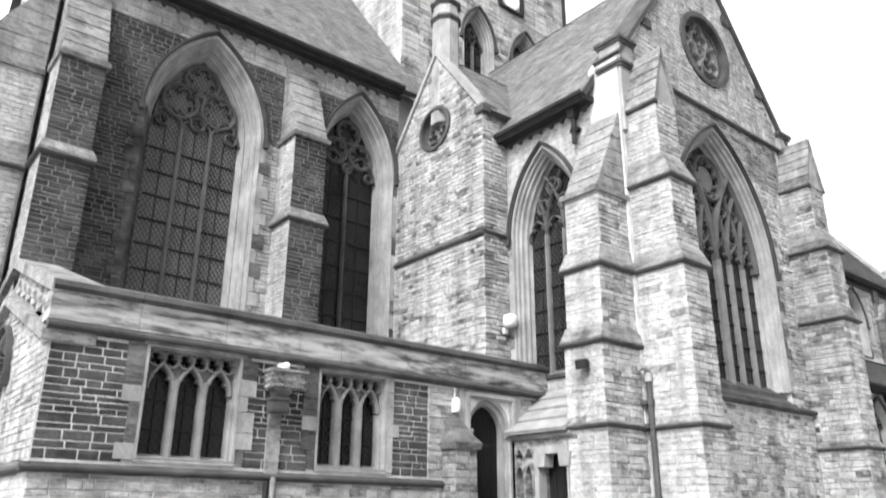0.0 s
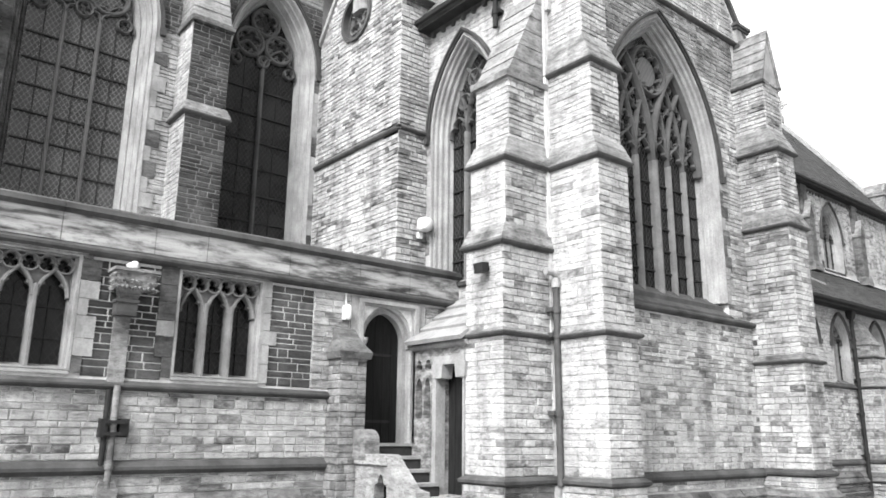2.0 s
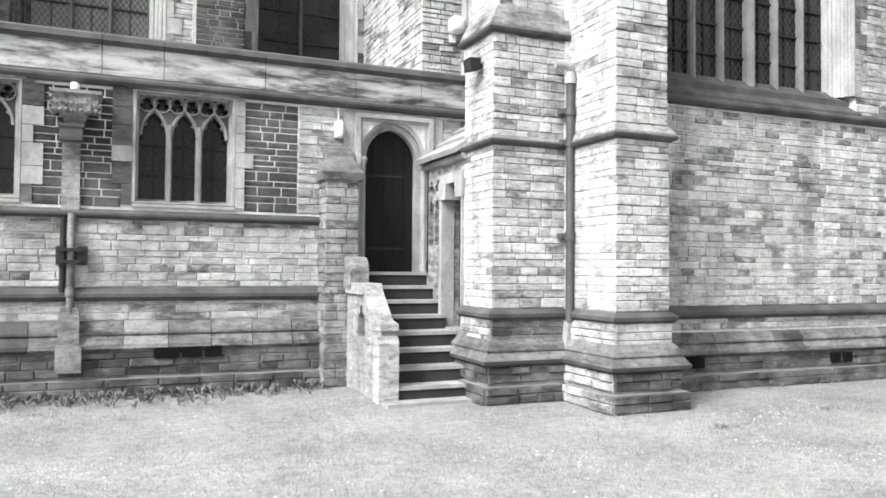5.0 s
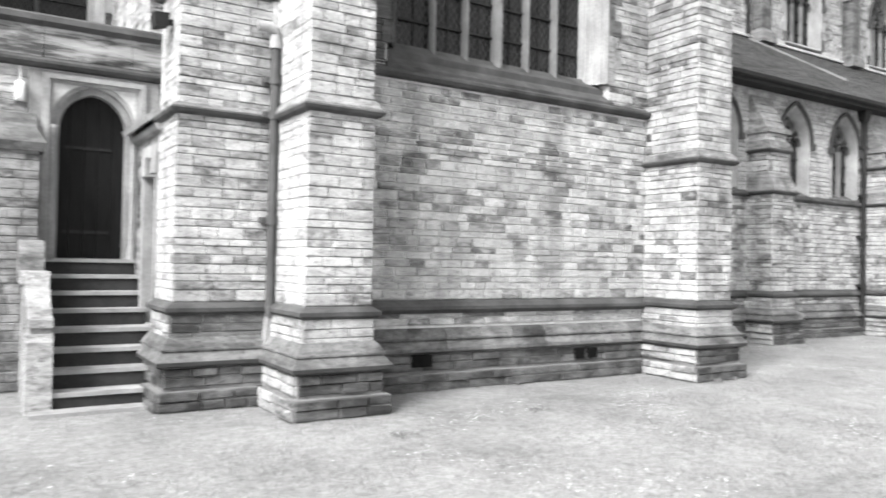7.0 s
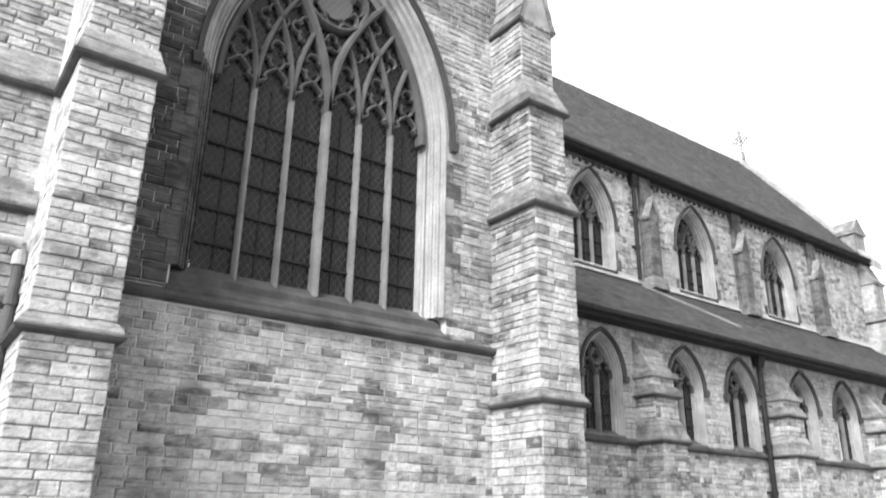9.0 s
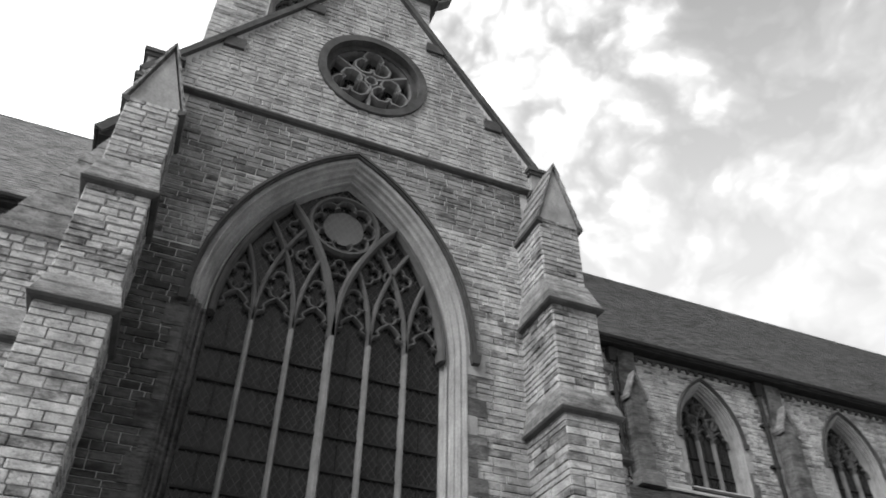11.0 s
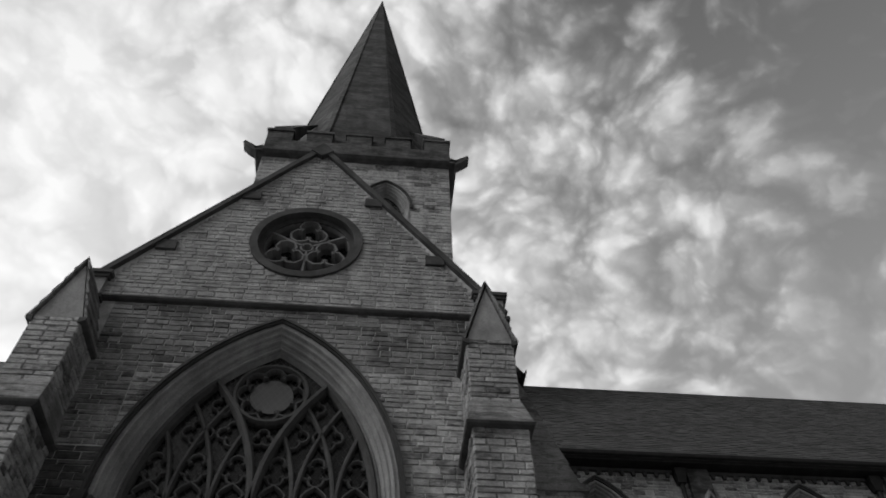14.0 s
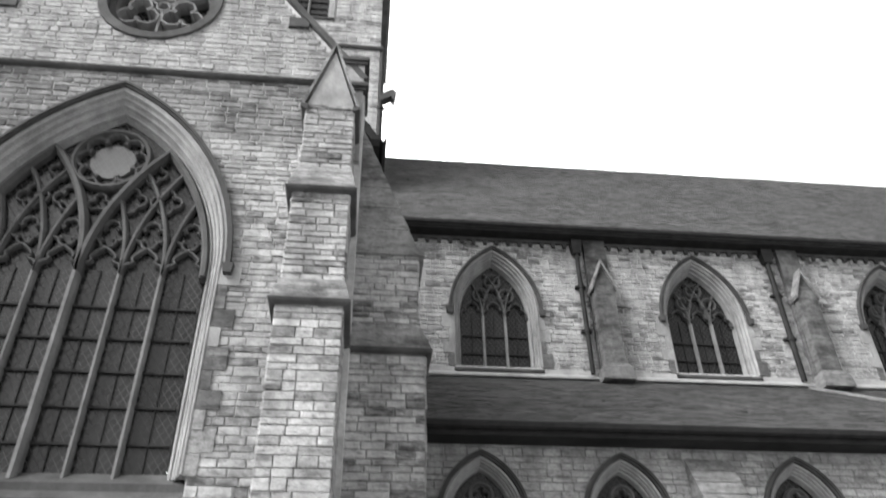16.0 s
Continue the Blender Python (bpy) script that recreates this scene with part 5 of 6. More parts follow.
# small pier with a gabled cap beside the door
def pier():
    g = Geo()
    f = Face("S", 9.87)
    g.box(f, 8.06, 8.5, -0.1, 2.75, -0.05, 0.34)
    core = g.done("pier", MORTAR)
    tagged(core, "narrow stone pier with a sloping cap beside the door", "pier", kind="structure")
    masonry(Face("S", 9.53), rect_loop(8.05, 8.51, 0, 2.75), [], STAINED, core, (8, 8.6, 0, 2.75))
    masonry(Face("W", 8.06), rect_loop(9.53, 9.87, 0, 2.75), [], STAINED, core, (9.5, 9.9, 0, 2.75))
    g = Geo()
    frustum(g, f, 8.28, (2.74, 0.27, 0.40), (2.84, 0.29, 0.42))
    frustum(g, f, 8.28, (2.84, 0.29, 0.42), (3.02, 0.2, 0.24))
    frustum(g, f, 8.28, (3.02, 0.2, 0.24), (3.22, 0.19, 0.05))
    g.done("cap", PLINTH, core)


pier()

# porch in the corner, with its lean-to stone roof
def porch():
    PW = Face("W", 9.63)
    dl = rect_loop(8.55, 9.2, 0.78, 2.72)
    win = [arch_loop(c, 0.075, 1.9, 2.36, 2.54) for c in (9.47, 9.68)] + [foil(c, 2.72, 0.10, 3) for c in (9.46, 9.69)]
    g = Geo()
    g.wall(PW, rect_loop(8.45, 10.05, -0.1, 3.1), [dl] + win, 0.3)
    wall = g.done("wall_porch", FLECKED)
    structure(wall, "pale stone corner porch with twin slits and door", "wall")
    g = Geo()
    g.ring(PW, [(9.28, 0.78), (9.28, 2.84), (8.53, 2.84), (8.53, 0.78)], [(9.188, 0.78), (9.188, 2.708), (8.562, 2.708), (8.562, 0.78)], -0.14, 0.05)
    for u in (8.60, 9.14):
        g.prism(PW, [(u - 0.1, 2.5), (u + 0.1, 2.5), (u + 0.13, 2.72), (u - 0.13, 2.72)], -0.15, 0.07)
    g.done("door_surround", DRESSED, wall, "moulded shouldered door surround")
    g = Geo()
    g.profile(PW, string_profile(3.03, 0.08, 0.14), 8.45, 10.05)
    g.done("cornice", DRESSED, wall)
    for i in range(4):
        g = Geo()
        g.box(PW, 8.55 + 0.1625 * i + 0.003, 8.55 + 0.1625 * (i + 1) - 0.003, 0.78, 2.72, -0.27, -0.22)
        g.done("door_board", WORN, wall)
    for c in (9.47, 9.68):
        g = Geo()
        g.box(PW, c - 0.1, c + 0.1, 1.88, 2.86, -0.29, -0.27)
        g.done("pane", DARK, wall)
    g = Geo()
    n = 4
    for i in range(n):
        a, b = i / n, (i + 1) / n
        x0, z0, x1, z1 = 9.46 + 1.14 * a, 3.05 + 0.88 * a, 9.46 + 1.14 * b, 3.05 + 0.88 * b
        q = Geo()
        q.prism(Face("S", 0), [(x0, z0), (x0 - 0.03, z0 + 0.06), (x1, z1 + 0.03), (x1, z1 - 0.03)], -9.86, -8.46)
        q.done("roof_slab", TREAD, wall)


porch()

# ---- nave and aisle ----
NS, AS = Face("S", 13.4), Face("S", 10.0)
BAY = 4.62
n_holes, n_clear, a_holes, a_clear = [], [], [], []
first = None
for i in range(4):
    cu = 20.15 + BAY * i
    win, h, c = gothic_window("window_%d" % (9 + i), "three-light clerestory window under a pointed hood", NS, cu, 0.72, 8.45, 9.75, 11.08, 3, "inter", wide=0.22, depth=0.3, bars=0.42, mull=0.055, quoins=True) if first is None else (copy_thing(first, pose(BAY * i, 0, 0)), None, None)
    first = first or win
    n_holes.append(arch_loop(cu, 0.72, 8.45, 9.75, 11.08, 0.215))
    n_clear.append(arch_loop(cu, 0.72, 8.43, 9.75, 11.08, 0.22))
first = None
k = 0
for i in range(5):
    for off in (19.12, 21.14):
        cu = off + BAY * i
        if cu > 40:
            continue
        win = gothic_window("window_13", "two-light pointed aisle window", AS, cu, 0.44, 3.3, 4.45, 5.17, 2, "two", wide=0.14, depth=0.2, bars=0.4, mull=0.06)[0] if first is None else copy_thing(first, pose(cu - 19.12, 0, 0))
        first = first or win
        a_holes.append(arch_loop(cu, 0.44, 3.3, 4.45, 5.17, 0.135))
        a_clear.append(arch_loop(cu, 0.44, 3.28, 4.45, 5.17, 0.14))
g = Geo()
g.wall(NS, rect_loop(17.25, 40.7, 5.0, 11.75), n_holes, 0.6)
nave = structure(g.done("wall_clerestory", PALE_MORTAR), "coursed sandstone clerestory wall of the nave", "wall")
masonry(NS, rect_loop(17.3, 40.7, 8.3, 11.6), n_clear, STONE, nave)
dentils(NS, 17.3, 40.7, 11.56, nave, 0.26)
g = Geo()
g.profile(NS, [(-0.02, 8.42), (0.02, 8.42), (0.03, 8.31), (0.13, 8.23), (0.13, 8.19), (-0.02, 8.2)], 17.3, 40.7)
g.done("lead_flashing", LEAD, nave, "pale lead flashing above the aisle roof")
g = Geo()
g.wall(AS, rect_loop(17.25, 40.7, -0.2, 5.55), a_holes, 0.6)
aisle = structure(g.done("wall_aisle", MORTAR), "coursed sandstone aisle wall of the nave", "wall")
masonry(AS, rect_loop(17.3, 40.7, 3.25, 5.5), a_clear, GABLE, aisle)
masonry(AS, rect_loop(17.3, 40.7, 1.1, 3.12), [], STONE, aisle, (18.0, 24.0, 1.1, 3.12))
plinth_run(AS, 17.3, 40.7, aisle)
g = Geo()
g.profile(AS, string_profile(3.18, 0.1, 0.15), 17.3, 40.7)
g.done("string_course", STRING, aisle)
slated_roof("roof_aisle", "lean-to slate roof of the aisle", (17.25, 9.6, 5.66), (40.9, 9.6, 5.66), (17.25, 13.4, 8.2), (40.9, 13.4, 8.2))
slated_roof("roof_nave_south", "steep slate roof of the nave", (17.4, 13.05, 11.75), (40.7, 13.05, 11.75), (17.4, 18.1, 18.2), (40.7, 18.1, 18.2))
slated_roof("roof_nave_north", "steep slate roof of the nave", (40.7, 23.1, 11.75), (17.4, 23.1, 11.75), (40.7, 18.1, 18.2), (17.4, 18.1, 18.2), 0.6, 1.0)
gutter("black iron gutter along the nave eaves", NS, 17.4, 40.7, 11.82, 0.38)
gutter("black iron gutter along the aisle eaves", AS, 17.4, 40.9, 5.66, 0.42)
g = Geo()
g.box(Face("E", 40.7), 13.4, 22.8, -0.2, 11.75, -0.6, 0.1)
g.prism(Face("E", 40.7), [(13.2, 11.7), (23.0, 11.7), (18.1, 18.25)], -0.6, 0.1)
g.box(Face("E", 40.7), 10.0, 13.4, -0.2, 5.5, -0.6, 0.1)
g.box(Face("S", 22.8), 17.25, 40.7, -0.2, 11.7, -0.4, 0)
nave_end = structure(g.done("wall_nave_end", STONE), "sandstone end gable of the nave", "wall")
g = Geo()
for y0, y1 in ((12.9, 18.1), (23.3, 18.1)):
    g.add([(x, y, z) for x in (40.35, 40.95) for y, z in ((y0, 11.75), (y1, 18.45), (y1, 18.2), (y0, 11.45))],
          [(0, 1, 2, 3), (4, 5, 6, 7), (0, 1, 5, 4), (1, 2, 6, 5), (2, 3, 7, 6), (3, 0, 4, 7)])
g.done("gable_coping", DRESSED, nave_end)
g = Geo()
g.box(Face("S", 13.3), 40.2, 41.0, 11.6, 13.05, -1.0, -0.1)
g.box(Face("S", 13.3), 40.12, 41.08, 13.05, 13.17, -1.08, -0.02)
g.prism(Face("S", 13.3), [(40.1, 13.17), (41.1, 13.17), (40.6, 13.75)], -1.05, -0.05)
g.done("kneeler", STAINED, nave_end, "gabled kneeler block at the eaves")
g = Geo()
FE = Face("E", 40.65)
g.box(FE, 17.98, 18.22, 18.4, 18.75, -0.12, 0.12)
g.box(FE, 18.05, 18.15, 18.7, 19.95, -0.06, 0.06)
g.box(FE, 17.7, 18.5, 19.35, 19.48, -0.055, 0.055)
g.bar(FE, circle(18.1, 19.41, 0.24, 16), 0.08, -0.05, 0.05, True)
tagged(g.done("gable_cross", DRESSED), "small carved stone cross on the nave gable", "cross")
buttress("stepped corner buttress at the nave end", NS, 40.3, [(-0.1, 9.2, 0.75, 0.42), (9.2, 10.8, 0.5, 0.38)], ("slope", 12.0, 4), STONE, plinth=False, group="nave buttresses")

for i in range(4):
    u = 22.48 + BAY * i
    g = Geo()
    g.box(NS, u - 0.25, u + 0.25, 8.25, 11.72, -0.02, 0.13)
    b = g.done("pilaster", PLINTH)
    tagged(b, "shallow stone pilaster with a gablet between clerestory windows", "pilaster", "clerestory pilasters", "structure")
    g = Geo()
    g.box(NS, u - 0.22, u + 0.22, 8.3, 10.3, -0.02, 0.34)
    g.prism(NS, [(u - 0.22, 10.3), (u + 0.22, 10.3), (u, 10.85)], -0.02, 0.34)
    g.done("lower_stage", PLINTH, b)
    for sd in (-1, 1):
        g = Geo()
        g.prism(NS, [(u + sd * 0.27, 10.2), (u + sd * 0.29, 10.28), (u, 10.98), (u, 10.86)], -0.02, 0.39)
        g.done("gablet", WEATHER, b, "small projecting stone gablet")
    g = Geo()
    frustum(g, NS, u, (8.06, 0.33, 0.46), (8.34, 0.31, 0.43))
    frustum(g, NS, u, (8.34, 0.31, 0.43), (8.45, 0.24, 0.36))
    g.done("base", SLAB, b)
    buttress("small stepped aisle buttress with a sloping cap", AS, u - 0.05, [(-0.1, 3.2, 0.62, 0.36), (3.2, 4.1, 0.5, 0.34), (4.1, 4.55, 0.45, 0.33)], ("slope", 5.35, 4), STONE, west=STONE, group="aisle buttresses")

# ---- crossing tower and spire ----
WT = Face("S", 14.8)
t_holes = []
for k, (cu, z) in enumerate(((12.85, 22.0), (15.15, 22.0))):
    gothic_window("window_%d" % (30 + k), "louvred belfry window of the tower", WT, cu, 0.6, z - 1.2, z + 1.2, z + 2.3, 2, "two", wide=0.28, depth=0.4, bars=0.3)
    t_holes.append(arch_loop(cu, 0.6, z - 1.2, z + 1.2, z + 2.3, 0.275))
for k, cu in enumerate((13.42, 15.5)):
    gothic_window("window_%d" % (32 + k), "two-light window low on the tower", WT, cu, 0.42, 13.0, 15.6, 16.55, 2, "two", wide=0.24, depth=0.35, bars=0.5)
    t_holes.append(arch_loop(cu, 0.42, 13.0, 15.6, 16.55, 0.235))
g = Geo()
g.wall(WT, rect_loop(10.5, 17.45, 9.0, 26.0), t_holes, 0.7)
g.box(Face("W", 10.5), 15.5, 21.75, 9.0, 26.0, -0.7, 0)
g.box(Face("E", 17.45), 15.5, 21.75, 9.0, 26.0, -0.7, 0)
g.box(Face("S", 21.05), 11.2, 16.75, 9.0, 26.0, -0.7, 0)
tower = structure(g.done("wall_tower", STONE), "square sandstone crossing tower", "tower")
masonry(WT, rect_loop(10.5, 17.45, 12.0, 25.9), [arch_loop(12.85, 0.6, 20.8, 23.2, 24.3, 0.28), arch_loop(15.15, 0.6, 20.8, 23.2, 24.3, 0.28), arch_loop(13.42, 0.42, 13.0, 15.6, 16.55, 0.24), arch_loop(15.5, 0.42, 13.0, 15.6, 16.55, 0.24)], STONE, tower, coarse=2, lengths=(0.3, 0.7))
# west side of the tower coloured as sunlit, south side darker
masonry(Face("W", 10.5), rect_loop(14.8, 21.75, 12.0, 25.9), [], SUNLIT, tower, coarse=2, lengths=(0.3, 0.7))
g = Geo()
for fa, u0, u1 in ((WT, 10.2, 17.75), (Face("W", 10.5), 14.5, 22.0), (Face("E", 17.45), 14.5, 22.0), (Face("N", 21.75), 10.2, 17.75)):
    g.profile(fa, string_profile(26.0, 0.3, 0.4), u0, u1)
    g.profile(fa, string_profile(19.5, 0.1, 0.2), u0 + 0.2, u1 - 0.2)
g.done("cornice", STRING, tower, "deep moulded parapet cornice")
for fa, u0, u1 in ((WT, 10.45, 17.5), (Face("W", 10.5), 15.1, 21.8), (Face("E", 17.45), 15.1, 21.8), (Face("N", 21.75), 10.75, 17.2)):
    g = Geo()
    g.box(fa, u0, u1, 26.1, 27.05, -0.3, 0.06)
    n = 5
    gap = 0.55
    span = (u1 - u0 - gap * (n - 1)) / n
    for i in range(n):
        m0 = u0 + i * (span + gap)
        g.box(fa, m0, m0 + span, 27.05, 27.7, -0.3, 0.06)
        g.box(fa, m0 - 0.05, m0 + span + 0.05, 27.7, 27.82, -0.35, 0.11)
    g.done("battlement", SOOT_SHADE, tower, "battlemented stone parapet")
for x, y, sx in ((10.3, 14.6, -1), (17.65, 14.6, 1)):
    g = Geo()
    g.prism(Face("S", y), [(x, 26.05), (x + sx * 0.5, 26.45), (x + sx * 0.55, 26.3), (x + sx * 0.25, 25.95), (x, 25.75)], -0.3, 0.1)
    g.done("gargoyle", STRING, tower, "projecting stone spout at the corner")


def spire():
    g = Geo()
    n, cx, cy = 8, 13.97, 18.27
    base, top = 26.6, 52.0
    r = 3.75
    rows = 30
    for k in range(rows):
        a, b = k / rows, (k + 1) / rows
        ra, rb = r * (1 - a), max(r * (1 - b), 0.04)
        A = [(cx + ra * math.cos(2 * math.pi * (i + 0.5) / n), cy + ra * math.sin(2 * math.pi * (i + 0.5) / n), base + (top - base) * a) for i in range(n)]
        B = [(cx + rb * 1.0 * math.cos(2 * math.pi * (i + 0.5) / n), cy + rb * math.sin(2 * math.pi * (i + 0.5) / n), base + (top - base) * b) for i in range(n)]
        g.add(A + B, [(i, (i + 1) % n, n + (i + 1) % n, n + i) for i in range(n)])
    sp = g.done("spire", SOOTY, fix=False)
    tagged(sp, "tall octagonal stone spire on the tower", "spire", kind="structure")
    g = Geo()
    for i in range(n):
        t = 2 * math.pi * (i + 0.5) / n
        p = [(cx + (r + 0.03) * math.cos(t + e), cy + (r + 0.03) * math.sin(t + e), base) for e in (-0.035, 0.035)]
        g.add(p + [(cx, cy, top + 0.1)] + [(cx + r * 0.9 * math.cos(t), cy + r * 0.9 * math.sin(t), base)], [(0, 1, 2), (0, 2, 3), (1, 3, 2), (0, 3, 1)])
    g.done("arris_rib", SOOTY, sp)
    for x, y in ((10.95, 15.25), (17.0, 15.25), (10.95, 21.3), (17.0, 21.3)):
        g = Geo()
        A = [(x + dx, y + dy, 26.3) for dx, dy in ((-0.4, -0.4), (0.4, -0.4), (0.4, 0.4), (-0.4, 0.4))]
        B = [(x + dx, y + dy, 28.3) for dx, dy in ((-0.36, -0.36), (0.36, -0.36), (0.36, 0.36), (-0.36, 0.36))]
        m = 0.55
        g.add(A + B + [(x + (cx - x) * 0.35, y + (cy - y) * 0.35, 31.2)], [(0, 1, 5, 4), (1, 2, 6, 5), (2, 3, 7, 6), (3, 0, 4, 7), (4, 5, 8), (5, 6, 8), (6, 7, 8), (7, 4, 8), (3, 2, 1, 0)])
        g.done("broach", SOOTY, sp)
    g = Geo()
    g.add([(10.6, 14.9, 26.35), (17.4, 14.9, 26.35), (17.4, 21.7, 26.35), (10.6, 21.7, 26.35), (10.6, 14.9, 26.2), (17.4, 14.9, 26.2), (17.4, 21.7, 26.2), (10.6, 21.7, 26.2)],
          [(0, 1, 2, 3), (7, 6, 5, 4), (0, 4, 5, 1), (1, 5, 6, 2), (2, 6, 7, 3), (3, 7, 4, 0)])
    g.done("tower_deck", LEAD, sp)


spire()


# ---- fittings on the walls ----
def tube(g, path, r, n=10):
    """A round pipe along a path of points."""
    k = len(g.v)
    pts = [Vector(q) for q in path]
    for i, q in enumerate(pts):
        t = (pts[min(i + 1, len(pts) - 1)] - pts[max(i - 1, 0)]).normalized()
        a = t.cross(Vector((0.31, 0.2, 0.93)) if abs(t.z) < 0.9 else Vector((0, 1, 0))).normalized()
        b = t.cross(a)
        g.v += [tuple(q + a * r * math.cos(2 * math.pi * j / n) + b * r * math.sin(2 * math.pi * j / n)) for j in range(n)]
    for i in range(len(pts) - 1):
        g.f += [(k + i * n + j, k + i * n + (j + 1) % n, k + (i + 1) * n + (j + 1) % n, k + (i + 1) * n + j) for j in range(n)]
    g.f += [tuple(k + j for j in range(n)), tuple(k + (len(pts) - 1) * n + j for j in range(n))]


def downpipe(label, fa, u, z0, z1, out, r=0.055, collars=(), head=None, mat=None):
    g = Geo()
    tube(g, [fa.at(u, out, z0), fa.at(u, out, z1)], r, 12)
    p = g.done("downpipe", mat or PIPE)
    tagged(p, label, "drainpipe", "downpipes of the church")
    for z in collars:
        g = Geo()
        tube(g, [fa.at(u, out, z - 0.05), fa.at(u, out, z + 0.05)], r * 1.3, 12)
        g.box(fa, u - r * 2.2, u + r * 2.2, z - 0.03, z + 0.03, 0.0, out)
        g.done("collar", mat or PIPE, p)
    if head:
        g = Geo()
        w = head
        g.add([fa.at(u + s * a, d, z) for z, a, d0, d1 in ((z1 - 0.05, w * 0.35, out - 0.08, out + 0.07), (z1 + 0.18, w * 0.5, out - 0.1, out + 0.12), (z1 + 0.3, w * 0.5, out - 0.1, out + 0.12)) for s, d in ((-1, d0), (1, d0), (1, d1), (-1, d1))],
              [(0, 1, 2, 3), (8, 9, 10, 11)] + [(4 * k + i, 4 * k + (i + 1) % 4, 4 * k + 4 + (i + 1) % 4, 4 * k + 4 + i) for k in (0, 1) for i in range(4)])
        g.done("hopper_head", mat or PIPE, p)
    return p


# pipe in the angle between the two transept buttresses, with its elbow into the wall
PX = Face("S", 7.7)
pp = downpipe("grey cast-iron downpipe between two buttresses", PX, 10.6, 0.95, 3.95, 0.12, 0.05, (1.98, 3.12, 3.5))
g = Geo()
tube(g, [(10.6, 7.58, 3.9), (10.6, 7.58, 3.98), (10.58, 7.58, 4.04), (10.53, 7.58, 4.07), (10.40, 7.6, 4.07)], 0.055, 12)
tube(g, [(10.6, 7.58, 3.84), (10.6, 7.58, 3.95)], 0.07, 12)
g.done("elbow", DRESSED, pp, "pale stone-coloured pipe elbow")
g = Geo()
g.box(PX, 10.55, 10.73, -0.05, 0.66, -0.05, 0.16)
g.prism(PX, [(10.55, 0.66), (10.73, 0.66), (10.70, 0.95), (10.58, 0.95)], -0.05, 0.13)
g.done("stone_foot", DRESSED, pp)


def vestry_downpipe():
    fa = VS
    d = downpipe("wide grey downpipe below a carved stone spout", fa, 5.02, 0.75, 2.2, 0.09, 0.042, (1.25,), None, WEATHER)
    rnd = random.Random(3)
    g = Geo()
    g.box(fa, 4.90, 5.10, 2.2, 3.08, -0.02, 0.05)
    g.done("backing_strip", WEATHER, d)
    g = Geo()
    for z0, z1, w0, w1, p0, p1 in ((3.06, 3.10, 0.12, 0.13, 0.2, 0.21), (3.10, 3.22, 0.125, 0.125, 0.2, 0.2), (3.22, 3.26, 0.14, 0.14, 0.22, 0.22)):
        frustum(g, fa, 5.0, (z0, w0, p0), (z1, w1, p1))
    g.done("lead_box", PIPE, d)
    g = Geo()
    frustum(g, fa, 5.03, (3.26, 0.10, 0.12), (3.40, 0.15, 0.2))
    frustum(g, fa, 5.05, (3.40, 0.23, 0.27), (3.60, 0.25, 0.3))
    frustum(g, fa, 5.05, (3.60, 0.28, 0.34), (3.64, 0.28, 0.34))

    def leaf(u, o, z, s):
        c = Vector(fa.at(u, o, z))
        q = [c + Vector((s * math.cos(t * 1.05), s * math.sin(t * 1.05), rnd.uniform(-0.01, 0.01))) for t in range(6)]
        g.add([tuple(v) for v in q] + [tuple(c + Vector((0, 0, s)))] + [tuple(c - Vector((0, 0, s * 1.5)))], [(j, (j + 1) % 6, 6) for j in range(6)] + [((j + 1) % 6, j, 7) for j in range(6)])

    for z in (3.40, 3.48, 3.56):
        for i in range(11):
            leaf(5.05 + 0.052 * (i - 5) + rnd.uniform(-0.01, 0.01), 0.28 + rnd.uniform(-0.01, 0.02), z + rnd.uniform(-0.01, 0.01), 0.026)
        for i in range(5):
            for sd in (-1, 1):
                leaf(5.05 + sd * 0.245, 0.04 + 0.055 * i, z + rnd.uniform(-0.01, 0.01), 0.026)
    g.done("carved_spout", STAINED, d, "dark foliage-carved stone spout")
    g = Geo()
    g.box(fa, 4.86, 4.95, 1.58, 1.80, 0.0, 0.13)
    g.box(fa, 5.09, 5.20, 1.58, 1.80, 0.0, 0.13)
    g.box(fa, 4.90, 5.14, 1.60, 1.64, 0.0, 0.17)
    g.box(fa, 4.90, 5.14, 1.74, 1.78, 0.0, 0.17)
    g.done("bracket", IRON, d, "black iron pipe bracket")
    g = Geo()
    tube(g, [fa.at(4.93, 0.07, 1.25), fa.at(4.93, 0.07, 2.15)], 0.035, 10)
    g.done("second_pipe", IRON, d)
    g = Geo()
    g.box(fa, 4.88, 5.16, 0.30, 0.62, 0.0, 0.21)
    g.box(fa, 4.90, 5.13, 0.62, 0.98, 0.0, 0.16)
    g.prism(fa, [(4.90, 0.98), (5.13, 0.98), (5.1, 1.07), (4.93, 1.07)], 0.0, 0.12)
    g.done("stone_foot", WEATHER, d)


vestry_downpipe()


def lamp(name, label, at, size, mat, parts):
    x, y, z = at
    sx, sy, sz = size
    bm = bmesh.new()
    bmesh.ops.create_uvsphere(bm, u_segments=16, v_segments=10, radius=1)
    for v in bm.verts:
        k = lambda t: math.copysign(abs(t) ** 0.6, t)
        v.co = Vector((x + k(v.co.x) * sx, y + k(v.co.y) * sy, z + k(v.co.z) * sz))
    me = bpy.data.meshes.new(name)
    bm.to_mesh(me)
    bm.free()
    me.materials.append(mat)
    me.shade_smooth()
    ob = tagged(new(name, me), label, "lamp")
    for nm, m, (x0, y0, z0), (x1, y1, z1) in parts:
        g = Geo()
        g.box(Face("S", 0), x0, x1, z0, z1, -y1, -y0)
        g.done(nm, m, ob)
    return ob


